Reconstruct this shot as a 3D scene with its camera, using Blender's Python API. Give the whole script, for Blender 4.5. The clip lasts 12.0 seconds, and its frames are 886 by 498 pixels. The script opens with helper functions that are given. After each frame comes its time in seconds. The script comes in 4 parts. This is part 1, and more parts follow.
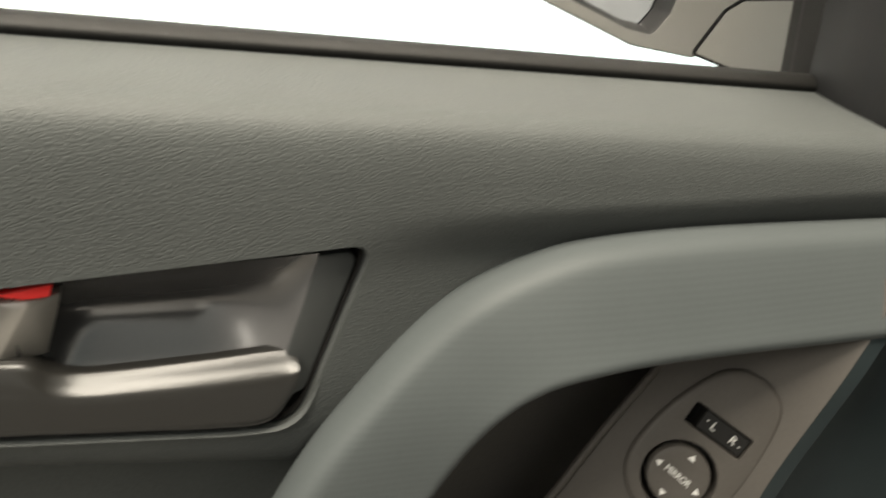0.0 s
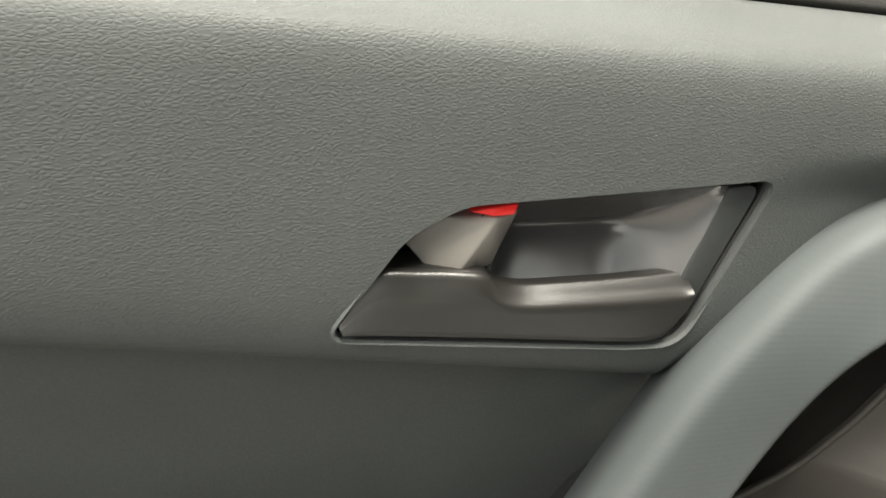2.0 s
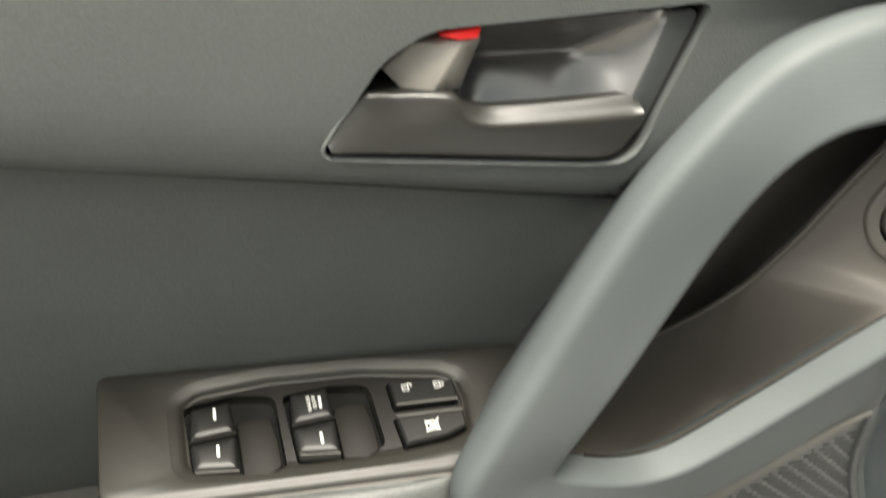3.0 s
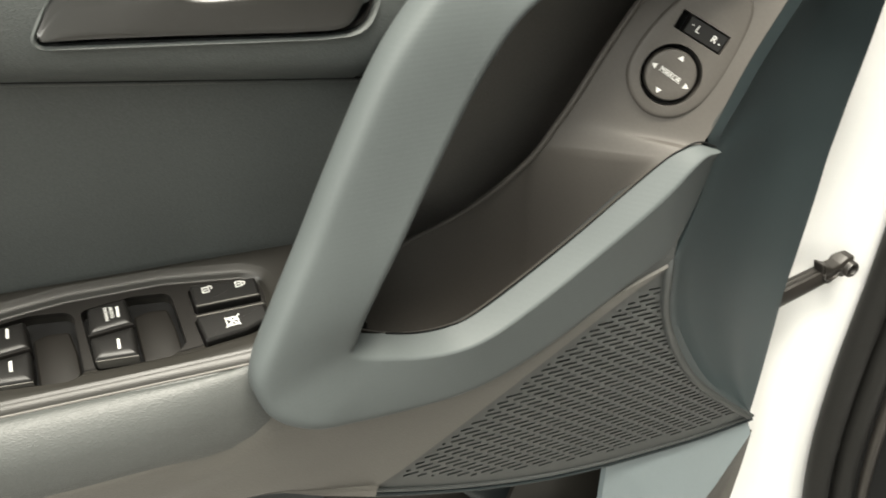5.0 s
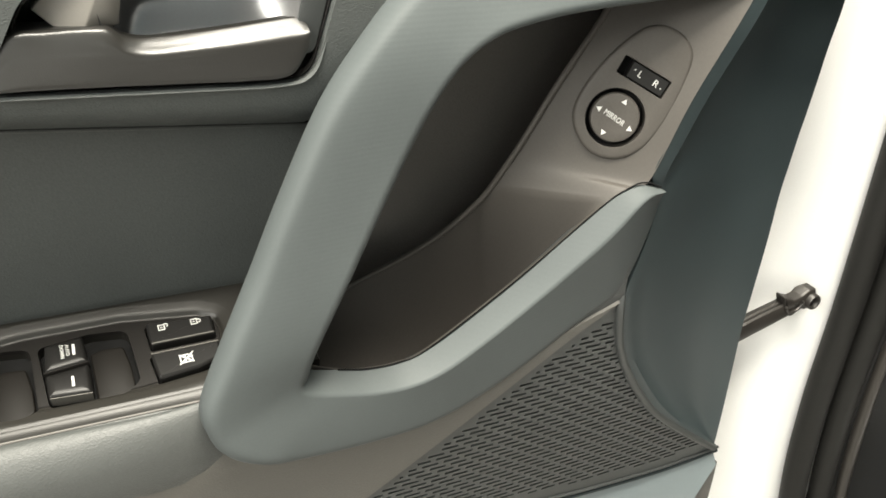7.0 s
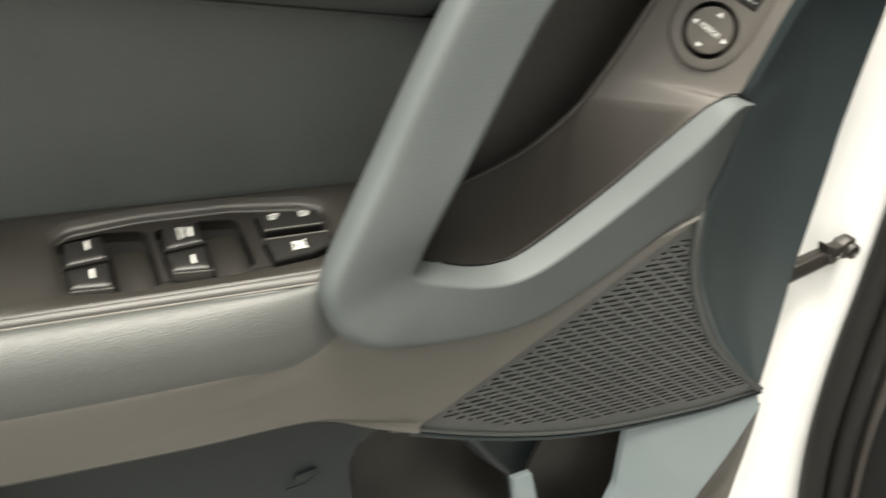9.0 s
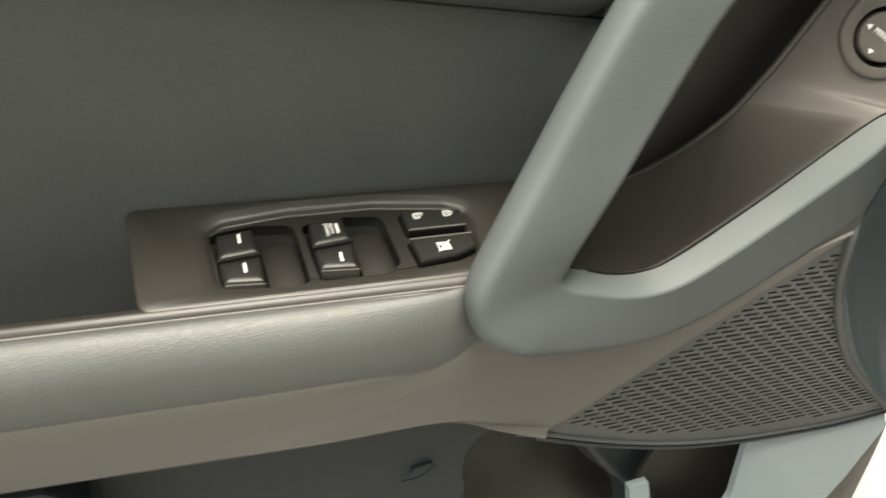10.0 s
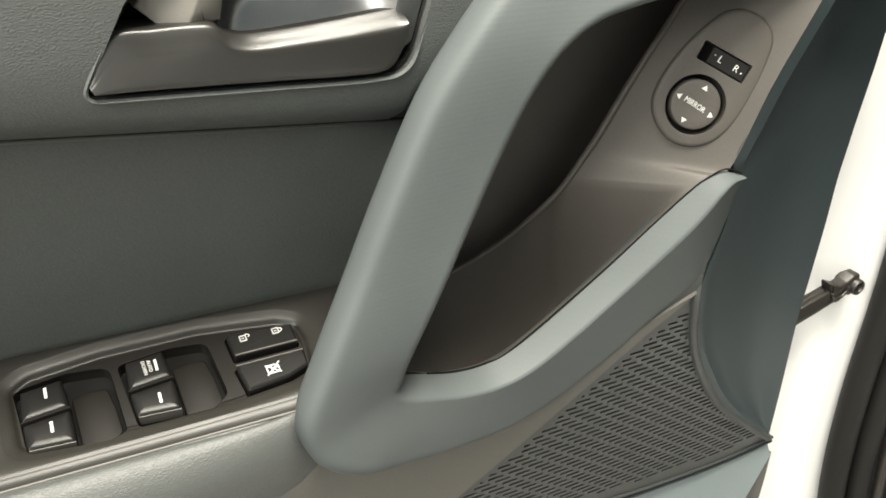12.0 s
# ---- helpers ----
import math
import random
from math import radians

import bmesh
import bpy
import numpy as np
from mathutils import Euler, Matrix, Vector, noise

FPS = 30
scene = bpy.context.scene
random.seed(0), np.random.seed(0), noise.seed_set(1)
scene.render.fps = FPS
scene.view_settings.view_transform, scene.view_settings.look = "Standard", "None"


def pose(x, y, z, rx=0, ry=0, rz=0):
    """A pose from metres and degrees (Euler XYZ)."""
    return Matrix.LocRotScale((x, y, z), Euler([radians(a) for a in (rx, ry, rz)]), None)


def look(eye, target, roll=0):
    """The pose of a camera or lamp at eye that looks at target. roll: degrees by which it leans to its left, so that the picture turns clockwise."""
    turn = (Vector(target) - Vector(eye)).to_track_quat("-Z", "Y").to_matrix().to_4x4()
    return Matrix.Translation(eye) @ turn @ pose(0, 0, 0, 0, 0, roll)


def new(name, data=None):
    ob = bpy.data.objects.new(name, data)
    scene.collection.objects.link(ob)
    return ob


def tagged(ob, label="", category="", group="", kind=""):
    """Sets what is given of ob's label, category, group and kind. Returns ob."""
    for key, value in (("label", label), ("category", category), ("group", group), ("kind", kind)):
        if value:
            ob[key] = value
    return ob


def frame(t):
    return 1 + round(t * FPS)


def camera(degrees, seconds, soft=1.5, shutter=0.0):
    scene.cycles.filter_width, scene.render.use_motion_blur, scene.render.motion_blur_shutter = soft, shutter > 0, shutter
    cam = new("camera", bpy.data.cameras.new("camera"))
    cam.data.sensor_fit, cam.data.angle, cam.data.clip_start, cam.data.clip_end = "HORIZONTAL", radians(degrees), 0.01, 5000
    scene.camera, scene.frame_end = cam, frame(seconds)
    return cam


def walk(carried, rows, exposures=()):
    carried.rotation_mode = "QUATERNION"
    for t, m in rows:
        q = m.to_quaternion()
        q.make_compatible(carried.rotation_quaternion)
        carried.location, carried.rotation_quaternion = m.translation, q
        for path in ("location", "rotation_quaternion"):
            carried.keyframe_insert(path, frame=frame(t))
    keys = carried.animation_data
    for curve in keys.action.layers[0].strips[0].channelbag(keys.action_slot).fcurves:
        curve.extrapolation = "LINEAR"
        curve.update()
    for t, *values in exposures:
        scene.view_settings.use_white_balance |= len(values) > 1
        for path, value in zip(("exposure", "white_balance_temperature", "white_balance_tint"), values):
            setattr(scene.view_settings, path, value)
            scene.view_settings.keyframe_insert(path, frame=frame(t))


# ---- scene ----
cam = camera(56.38, 12.0, soft=1.6, shutter=0.6)
PATH = [
    (0, (0.0015, 0.0031, 1.0488), (0.3676, 0.8684, 0.7064), 4.25),
    (0.5, (-0.0353, 0.0165, 1.0457), (0.3096, 0.8707, 0.6567), 4.86),
    (1, (-0.0809, 0.0294, 1.0457), (0.2357, 0.8824, 0.6308), 5.36),
    (1.5, (-0.1073, 0.0292, 1.0485), (0.1890, 0.8861, 0.6267), 5.29),
    (2, (-0.1264, 0.0249, 1.0465), (0.1680, 0.8798, 0.6192), 5.61),
    (2.5, (-0.1329, -0.0021, 1.0500), (0.1541, 0.8422, 0.5974), 4.70),
    (3, (-0.1359, -0.0280, 1.0310), (0.1602, 0.7782, 0.5187), 3.43),
    (3.5, (-0.1311, -0.0460, 1.0180), (0.1663, 0.7509, 0.4922), 2.28),
    (3.7, (-0.1197, -0.0524, 1.0117), (0.1589, 0.7040, 0.5090), 1.45),
    (5.3, (-0.0581, -0.0943, 1.0021), (0.2767, 0.6240, 0.4782), -0.97),
    (5.5, (-0.0516, -0.0911, 1.0077), (0.2936, 0.6603, 0.4454), -1.19),
    (6, (-0.0450, -0.0895, 1.0116), (0.2990, 0.6696, 0.4589), -1.28),
    (6.5, (-0.0432, -0.0975, 1.0148), (0.3033, 0.6729, 0.4796), -1.17),
    (8.3, (-0.0740, -0.1299, 0.9988), (0.2972, 0.6111, 0.5344), -0.36),
    (8.5, (-0.0843, -0.1310, 0.9884), (0.3112, 0.6462, 0.4989), -0.24),
    (9, (-0.1363, -0.1202, 0.9606), (0.2595, 0.6532, 0.4653), 1.62),
    (9.5, (-0.1811, -0.1009, 0.9624), (0.1395, 0.6931, 0.4459), 2.47),
    (10, (-0.1691, -0.0880, 0.9691), (0.1448, 0.7043, 0.4459), 1.51),
    (10.5, (-0.1233, -0.0889, 0.9836), (0.2223, 0.6846, 0.4524), -1.12),
    (11, (-0.0989, -0.0798, 0.9973), (0.2625, 0.6891, 0.4699), -2.32),
    (11.5, (-0.0991, -0.0734, 1.0036), (0.2805, 0.6978, 0.4925), -2.20),
    (12, (-0.1001, -0.0743, 1.0038), (0.2924, 0.6930, 0.4966), -2.16),
]
# seconds, stops, kelvin, tint: the clip's own exposure and white balance drift
EXPOSURES = [(0, -0.38, 6880, 10), (0.4, -0.17, 6780, 10), (0.8, 0.10, 6600, 10), (1.2, 0.22, 6500, 10), (2.1, 0.28, 6500, 9.5), (2.6, 0.54, 6500, 9), (3.6, 0.64, 6500, 9),
             (5.3, 0.53, 6500, 7.5), (9, 0.53, 6530, 9), (9.5, 0.51, 6680, 9), (10, 0.53, 6680, 9), (10.8, 0.53, 6550, 8.5), (12, 0.52, 6500, 8)]
walk(cam, [(t, look(eye, target, roll)) for t, eye, target, roll in PATH], EXPOSURES)

# ---- light: a bright showroom, an added glow beyond the door and two unseen lamps ----
world = bpy.data.worlds.new("showroom_daylight")
scene.world = world
world.use_nodes = True
wn = world.node_tree.nodes
# added glow: the world is brighter beyond the door than behind the viewer
wt = world.node_tree
wcoord, wsplit, wrange = wn.new("ShaderNodeTexCoord"), wn.new("ShaderNodeSeparateXYZ"), wn.new("ShaderNodeMapRange")
wt.links.new(wcoord.outputs["Generated"], wsplit.inputs[0])
wt.links.new(wsplit.outputs["Y"], wrange.inputs["Value"])
wrange.inputs["From Min"].default_value, wrange.inputs["From Max"].default_value = -0.1, 0.95
wrange.inputs["To Min"].default_value, wrange.inputs["To Max"].default_value = 0.0, 3.9
# ... fading out with height, so that surfaces facing up reflect a dimmer world
wlift, wglow = wn.new("ShaderNodeMapRange"), wn.new("ShaderNodeMath")
wt.links.new(wsplit.outputs["Z"], wlift.inputs["Value"])
wlift.inputs["From Min"].default_value, wlift.inputs["From Max"].default_value = 0.15, 0.60
wlift.inputs["To Min"].default_value, wlift.inputs["To Max"].default_value = 1.0, 0.0
wglow.operation = "MULTIPLY_ADD"
wdome = wn.new("ShaderNodeMapRange")
wt.links.new(wsplit.outputs["Z"], wdome.inputs["Value"])
wdome.inputs["From Min"].default_value, wdome.inputs["From Max"].default_value = 0.25, 0.85
wdome.inputs["To Min"].default_value, wdome.inputs["To Max"].default_value = 1.0, 0.40
wt.links.new(wdome.outputs[0], wglow.inputs[2])
wt.links.new(wrange.outputs[0], wglow.inputs[0])
wt.links.new(wlift.outputs[0], wglow.inputs[1])
wt.links.new(wglow.outputs[0], wn["Background"].inputs["Strength"])
# daylight is cooler towards the front of the car, lamp light warmer towards its rear
wside, wtint = wn.new("ShaderNodeMapRange"), wn.new("ShaderNodeMix")
wt.links.new(wsplit.outputs["X"], wside.inputs["Value"])
wside.inputs["From Min"].default_value, wside.inputs["From Max"].default_value = -0.7, 0.7
wtint.data_type = "RGBA"
wtint.inputs["A"].default_value, wtint.inputs["B"].default_value = (1.0, 0.955, 0.87, 1), (0.84, 1.0, 1.0, 1)
wt.links.new(wside.outputs[0], wtint.inputs["Factor"])
wt.links.new(wtint.outputs["Result"], wn["Background"].inputs["Color"])


def area_lamp(name, eye, target, sx, sy, watts, color):
    data = bpy.data.lights.new(name, "AREA")
    data.shape, data.size, data.size_y, data.energy, data.color = "RECTANGLE", sx, sy, watts, color
    ob = new(name, data)
    ob.matrix_world = look(eye, target)
    return ob


# both lamps are unseen, added and placed to get the highlights and fill
area_lamp("added_area_light", (0.15, -0.17, 3.0), (0.1, 0.25, 0.8), 1.4, 1.0, 192, (1.0, 0.94, 0.825))
area_lamp("added_area_light", (-2.2, -1.0, 2.5), (0.0, 0.27, 0.85), 1.3, 1.0, 82, (1.0, 0.98, 0.905))


# ---- materials ----
def material(name, color, rough=0.5, metal=0.0, grain=0.0, relief=0.0, stretch=(1, 1, 1), mottle=0.12, kind="NOISE", coat=0.0, spec=0.5):
    m = bpy.data.materials.new(name)
    m.use_nodes = True
    nt = m.node_tree
    b = nt.nodes["Principled BSDF"]
    b.inputs["Roughness"].default_value, b.inputs["Metallic"].default_value = rough, metal
    b.inputs["Coat Weight"].default_value = coat
    b.inputs["Specular IOR Level"].default_value = spec
    tc = nt.nodes.new("ShaderNodeTexCoord")
    # stains and handling marks, some centimetres wide, and a fine speckle
    broad = nt.nodes.new("ShaderNodeTexNoise")
    broad.inputs["Scale"].default_value, broad.inputs["Detail"].default_value = 14, 5
    nt.links.new(tc.outputs["Object"], broad.inputs["Vector"])
    fine = nt.nodes.new("ShaderNodeTexNoise")
    fine.inputs["Scale"].default_value, fine.inputs["Detail"].default_value = 700, 2
    nt.links.new(tc.outputs["Object"], fine.inputs["Vector"])
    add = nt.nodes.new("ShaderNodeMath")
    add.operation = "ADD"
    nt.links.new(broad.outputs["Fac"], add.inputs[0])
    nt.links.new(fine.outputs["Fac"], add.inputs[1])
    rng = nt.nodes.new("ShaderNodeMapRange")
    rng.inputs["From Min"].default_value, rng.inputs["From Max"].default_value = 0.6, 1.4
    rng.inputs["To Min"].default_value, rng.inputs["To Max"].default_value = 1 - mottle, 1 + mottle
    nt.links.new(add.outputs[0], rng.inputs["Value"])
    mul = nt.nodes.new("ShaderNodeVectorMath")
    mul.operation = "SCALE"
    mul.inputs[0].default_value = color
    nt.links.new(rng.outputs[0], mul.inputs["Scale"])
    nt.links.new(mul.outputs[0], b.inputs["Base Color"])
    rr = nt.nodes.new("ShaderNodeMapRange")
    rr.inputs["To Min"].default_value, rr.inputs["To Max"].default_value = max(rough - 0.07, 0.02), min(rough + 0.07, 1)
    nt.links.new(broad.outputs["Fac"], rr.inputs["Value"])
    nt.links.new(rr.outputs[0], b.inputs["Roughness"])
    if grain:
        mp = nt.nodes.new("ShaderNodeMapping")
        mp.inputs["Scale"].default_value = stretch
        nt.links.new(tc.outputs["Object"], mp.inputs["Vector"])
        bump = nt.nodes.new("ShaderNodeBump")
        bump.inputs["Distance"].default_value, bump.inputs["Strength"].default_value = relief, 1.0
        if kind == "LEATHER":
            warp = nt.nodes.new("ShaderNodeTexNoise")
            warp.inputs["Scale"].default_value, warp.inputs["Detail"].default_value = grain * 0.5, 2
            nt.links.new(mp.outputs[0], warp.inputs["Vector"])
            mix = nt.nodes.new("ShaderNodeVectorMath")
            mix.operation = "MULTIPLY_ADD"
            mix.inputs[1].default_value = (1.1 / grain,) * 3
            nt.links.new(warp.outputs["Color"], mix.inputs[0])
            nt.links.new(mp.outputs[0], mix.inputs[2])
            tex = nt.nodes.new("ShaderNodeTexVoronoi")
            # pebbles with narrow creases between them
            tex.feature = "DISTANCE_TO_EDGE"
            tex.inputs["Scale"].default_value = grain
            nt.links.new(mix.outputs[0], tex.inputs["Vector"])
            crease = nt.nodes.new("ShaderNodeMapRange")
            crease.interpolation_type = "SMOOTHSTEP"
            crease.inputs["From Max"].default_value = 0.32
            nt.links.new(tex.outputs["Distance"], crease.inputs["Value"])
            nt.links.new(crease.outputs[0], bump.inputs["Height"])
        elif kind == "RIBS":
            tex = nt.nodes.new("ShaderNodeTexWave")
            tex.bands_direction = "Z"
            tex.inputs["Scale"].default_value, tex.inputs["Distortion"].default_value = grain, 0.6
            nt.links.new(mp.outputs[0], tex.inputs["Vector"])
            nt.links.new(tex.outputs["Fac"], bump.inputs["Height"])
        else:
            tex = nt.nodes.new("ShaderNodeTexNoise")
            tex.inputs["Scale"].default_value, tex.inputs["Detail"].default_value = grain, 3
            nt.links.new(mp.outputs[0], tex.inputs["Vector"])
            nt.links.new(tex.outputs["Fac"], bump.inputs["Height"])
        nt.links.new(bump.outputs[0], b.inputs["Normal"])
    return m


GRAINED = material("grained_grey_plastic", (0.063, 0.068, 0.066), 0.6, grain=760, relief=0.00010, stretch=(0.6, 1, 1.1), kind="LEATHER", spec=0.32)
LEATHERETTE = material("leatherette_pad", (0.044, 0.0465, 0.0445), 0.5, grain=760, relief=0.00008, stretch=(0.7, 1, 1), kind="LEATHER")
INSERT = material("dark_woven_insert", (0.053, 0.058, 0.0555), 0.72, grain=900, relief=0.00022, mottle=0.18)
BARGREY = material("light_grey_soft_paint", (0.0635, 0.0715, 0.0720), 0.56, spec=0.22, grain=125, relief=0.000015, stretch=(0.35, 1, 1), kind="RIBS", mottle=0.05)
SMOOTHGREY = material("smooth_grey_plastic", (0.071, 0.067, 0.0595), 0.48, grain=900, relief=0.0002, mottle=0.08)
BROWN = material("dark_brown_grey_plastic", (0.056, 0.051, 0.0455), 0.56, grain=1300, relief=0.00005, mottle=0.10, spec=0.30)
POCKETDARK = material("near_black_plastic", (0.090, 0.084, 0.077), 0.6, grain=900, relief=0.0003)
BLUEDARK = material("dark_blue_grey_plastic", (0.0125, 0.0175, 0.019), 0.5, grain=900, relief=0.0003, spec=0.3)
FRONTDARK = material("dark_teal_grey_plastic", (0.0215, 0.0315, 0.034), 0.55, grain=900, relief=0.0001)
MIRRORGREY = material("mirror_housing_plastic", (0.20, 0.195, 0.18), 0.5, mottle=0.08)
SWITCH = material("black_switch_plastic", (0.0090, 0.0086, 0.0082), 0.34, grain=1500, relief=0.00004, spec=0.22)
PLATEBROWN = material("switch_plate_plastic", (0.0155, 0.0144, 0.0124), 0.37, grain=1300, relief=0.00004, mottle=0.10, spec=0.28)
MODULE = material("switch_module_plastic", (0.0105, 0.0096, 0.0088), 0.36, grain=1500, relief=0.00004, spec=0.18)
LEVER = material("satin_grey_lever", (0.018, 0.0173, 0.0158), 0.32, grain=1500, relief=0.00006, mottle=0.06)
LOCKGREY = material("pale_grey_lock_lever", (0.20, 0.187, 0.168), 0.3, mottle=0.05)
CUPGREY = material("satin_cup_plastic", (0.16, 0.158, 0.157), 0.22, metal=0.7, mottle=0.05)
SCOOP = material("scoop_plastic", (0.0065, 0.0056, 0.0046), 0.55, mottle=0.06, spec=0.13)
GRILLEGREY = material("grille_grey_plastic", (0.036, 0.039, 0.0385), 0.5, grain=1200, relief=0.00005, mottle=0.06)
BLACKGAP = material("black_gap", (0.006, 0.006, 0.006), 0.7, mottle=0.0, spec=0.1)
# paler and bluer than the bar: light from the window side put into the colour
WALLGREY = material("lightened_pocket_plastic", (0.135, 0.162, 0.170), 0.45, grain=900, relief=0.0001, mottle=0.05)
BEZELDARK = material("dark_bezel_plastic", (0.013, 0.0125, 0.012), 0.25)
PRINT = material("white_print", (0.50, 0.50, 0.48), 0.5, mottle=0.03)
REDMARK = material("red_mark", (0.75, 0.012, 0.01), 0.45, mottle=0.03)
WHITEPAINT = material("white_car_paint", (0.88, 0.88, 0.87), 0.3, coat=0.5, mottle=0.02)
RUBBER = material("black_rubber", (0.008, 0.0078, 0.007), 0.6, grain=300, relief=0.0002, spec=0.25)
STEEL = material("dark_coated_steel", (0.030, 0.027, 0.024), 0.42, metal=0.3)
FLOORTILE = material("grey_floor_tile", (0.26, 0.25, 0.235), 0.25, mottle=0.05)
CABIN = material("black_cabin_plastic", (0.011, 0.0113, 0.0115), 0.6, spec=0.3)
MIRRORGLASS = material("mirror_glass", (0.9, 0.9, 0.9), 0.02, metal=1.0, mottle=0.0)
GLASS = bpy.data.materials.new("clear_window_glass")
GLASS.use_nodes = True
gb = GLASS.node_tree.nodes["Principled BSDF"]
gb.inputs["Transmission Weight"].default_value, gb.inputs["Roughness"].default_value, gb.inputs["IOR"].default_value = 1.0, 0.0, 1.45


# ---- mesh helpers ----
def catmull(pts, n, closed=False):
    """n points on a smooth curve through pts."""
    p = [np.array(q, float) for q in pts]
    if closed:
        p = [p[-1], *p, p[0], p[1]]
    else:
        p = [2 * p[0] - p[1], *p, 2 * p[-1] - p[-2]]
    segs = len(p) - 3
    out = []
    for i in range(n):
        s = i * segs / (n if closed else n - 1)
        k = min(int(s), segs - 1)
        t = s - k
        a, b, c, d = p[k:k + 4]
        out.append(0.5 * (2 * b + (c - a) * t + (2 * a - 5 * b + 4 * c - d) * t * t + (3 * b - 3 * c + d - a) * t ** 3))
    return out


def even(pts, n):
    """The polyline pts cut into n points at even spacing."""
    p = np.array(pts)
    d = np.r_[0, np.cumsum(np.linalg.norm(np.diff(p, axis=0), axis=1))]
    s = np.linspace(0, d[-1], n)
    return [np.array([np.interp(v, d, p[:, k]) for k in range(p.shape[1])]) for v in s]


def fillet(pts, radius, seg=5):
    """A closed 2D outline with its corners rounded; radius: one number, or one for each corner."""
    n, out = len(pts), []
    for i in range(n):
        r = radius[i] if isinstance(radius, (list, tuple)) else radius
        a, b, c = (np.array(pts[(i + k) % n], float) for k in (-1, 0, 1))
        u, v = a - b, c - b
        lu, lv = np.linalg.norm(u), np.linalg.norm(v)
        if r <= 0:
            out.append(b)
            continue
        u, v = u / lu, v / lv
        half = math.acos(max(-0.999, min(0.999, float(u @ v)))) / 2
        d = min(r / math.tan(half), 0.48 * lu, 0.48 * lv)
        p0, p1 = b + u * d, b + v * d
        for k in range(seg + 1):
            t = k / seg
            out.append((1 - t) ** 2 * p0 + 2 * t * (1 - t) * b + t * t * p1)
    return out


def inset(pts, d):
    """The closed outline moved inward by d."""
    p = np.array(pts)
    area = 0.5 * np.sum(p[:, 0] * np.roll(p[:, 1], -1) - np.roll(p[:, 0], -1) * p[:, 1])
    e = np.roll(p, -1, 0) - p
    e /= np.maximum(np.linalg.norm(e, axis=1, keepdims=True), 1e-9)
    nrm = np.stack([-e[:, 1], e[:, 0]], 1) * (1 if area > 0 else -1)
    m = nrm + np.roll(nrm, 1, 0)
    m /= np.maximum((m * m).sum(1, keepdims=True) / 2, 0.4)
    return [q for q in p + m * d]


def axes_frame(origin, right, up):
    """Local a, b, c to the world: a along right, b along up, c towards the viewer."""
    r = Vector(right).normalized()
    u = Vector(up)
    u = (u - r * u.dot(r)).normalized()
    n = r.cross(u)
    return Matrix(((r.x, u.x, n.x, origin[0]), (r.y, u.y, n.y, origin[1]), (r.z, u.z, n.z, origin[2]), (0, 0, 0, 1)))


WALL = Matrix(((1, 0, 0, 0), (0, 0, -1, 0), (0, 1, 0, 0), (0, 0, 0, 1)))  # a = x, b = z, c = -y


def ring_faces(bm, rings, cap=(True, True), closed=True):
    vs = [[bm.verts.new(q) for q in ring] for ring in rings]
    n = len(vs[0])
    for lo, hi in zip(vs, vs[1:]):
        for i in range(n if closed else n - 1):
            bm.faces.new((lo[i], lo[(i + 1) % n], hi[(i + 1) % n], hi[i]))
    if cap[0]:
        bm.faces.new(vs[0][::-1])
    if cap[1]:
        bm.faces.new(vs[-1])
    return vs


def prism(outline, levels, m=WALL, cap=(True, True), bm=None):
    """Rings of the outline at (inset, height) levels, lofted; the last one is the visible face."""
    bm = bm or bmesh.new()
    rings = [[m @ Vector((q[0], q[1], h)) for q in inset(outline, d)] for d, h in levels]
    ring_faces(bm, rings, cap)
    return bm


def cushion(corners, radii, levels, m=WALL, cap=(True, True), seg=5):
    """Like prism, from the sharp corners: each level is moved in first and rounded after."""
    sharp_ = [np.array(c, float) for c in corners]
    big = radii if isinstance(radii, (list, tuple)) else [radii] * len(sharp_)
    rings_ = []
    for d, h in levels:
        o = fillet(inset(sharp_, d), [max(r - d, 0.0004) for r in big], seg)
        rings_.append([m @ Vector((q[0], q[1], h)) for q in o])
    bm = bmesh.new()
    ring_faces(bm, rings_, cap)
    return bm


def block(outline, back, front, soft, m=WALL, bm=None):
    """A solid with a rounded front edge, from height back to front."""
    return prism(outline, [(0, back), (0, front - soft), (soft * 0.3, front - soft * 0.3), (soft, front)], m, bm=bm)


def skin(curves, n, m_, thick=0.004, smooth_across=True, push=(0, 1, 0)):
    """A shell through cross curves: each is resampled to n points, m_ rows across; thick metres deep."""
    rows_ = [even(catmull(c, 8 * len(c)), n) if len(c) > 2 else even(c, n) for c in curves]
    grid = [catmull([r[j] for r in rows_], m_) if smooth_across and len(rows_) > 2 else even([r[j] for r in rows_], m_) for j in range(n)]
    bm = bmesh.new()
    front = [[bm.verts.new(v) for v in col] for col in grid]
    off = np.array(push) * thick
    back = [[bm.verts.new(v + off) for v in col] for col in grid]
    for a in range(n - 1):
        for b in range(m_ - 1):
            bm.faces.new((front[a][b], front[a + 1][b], front[a + 1][b + 1], front[a][b + 1]))
            bm.faces.new((back[a][b], back[a][b + 1], back[a + 1][b + 1], back[a + 1][b]))
    rim = [(a, 0) for a in range(n)] + [(n - 1, b) for b in range(1, m_)] + [(a, m_ - 1) for a in range(n - 2, -1, -1)] + [(0, b) for b in range(m_ - 2, 0, -1)]
    for (a, b), (c, d) in zip(rim, rim[1:] + rim[:1]):
        bm.faces.new((front[a][b], back[a][b], back[c][d], front[c][d]))
    return bm


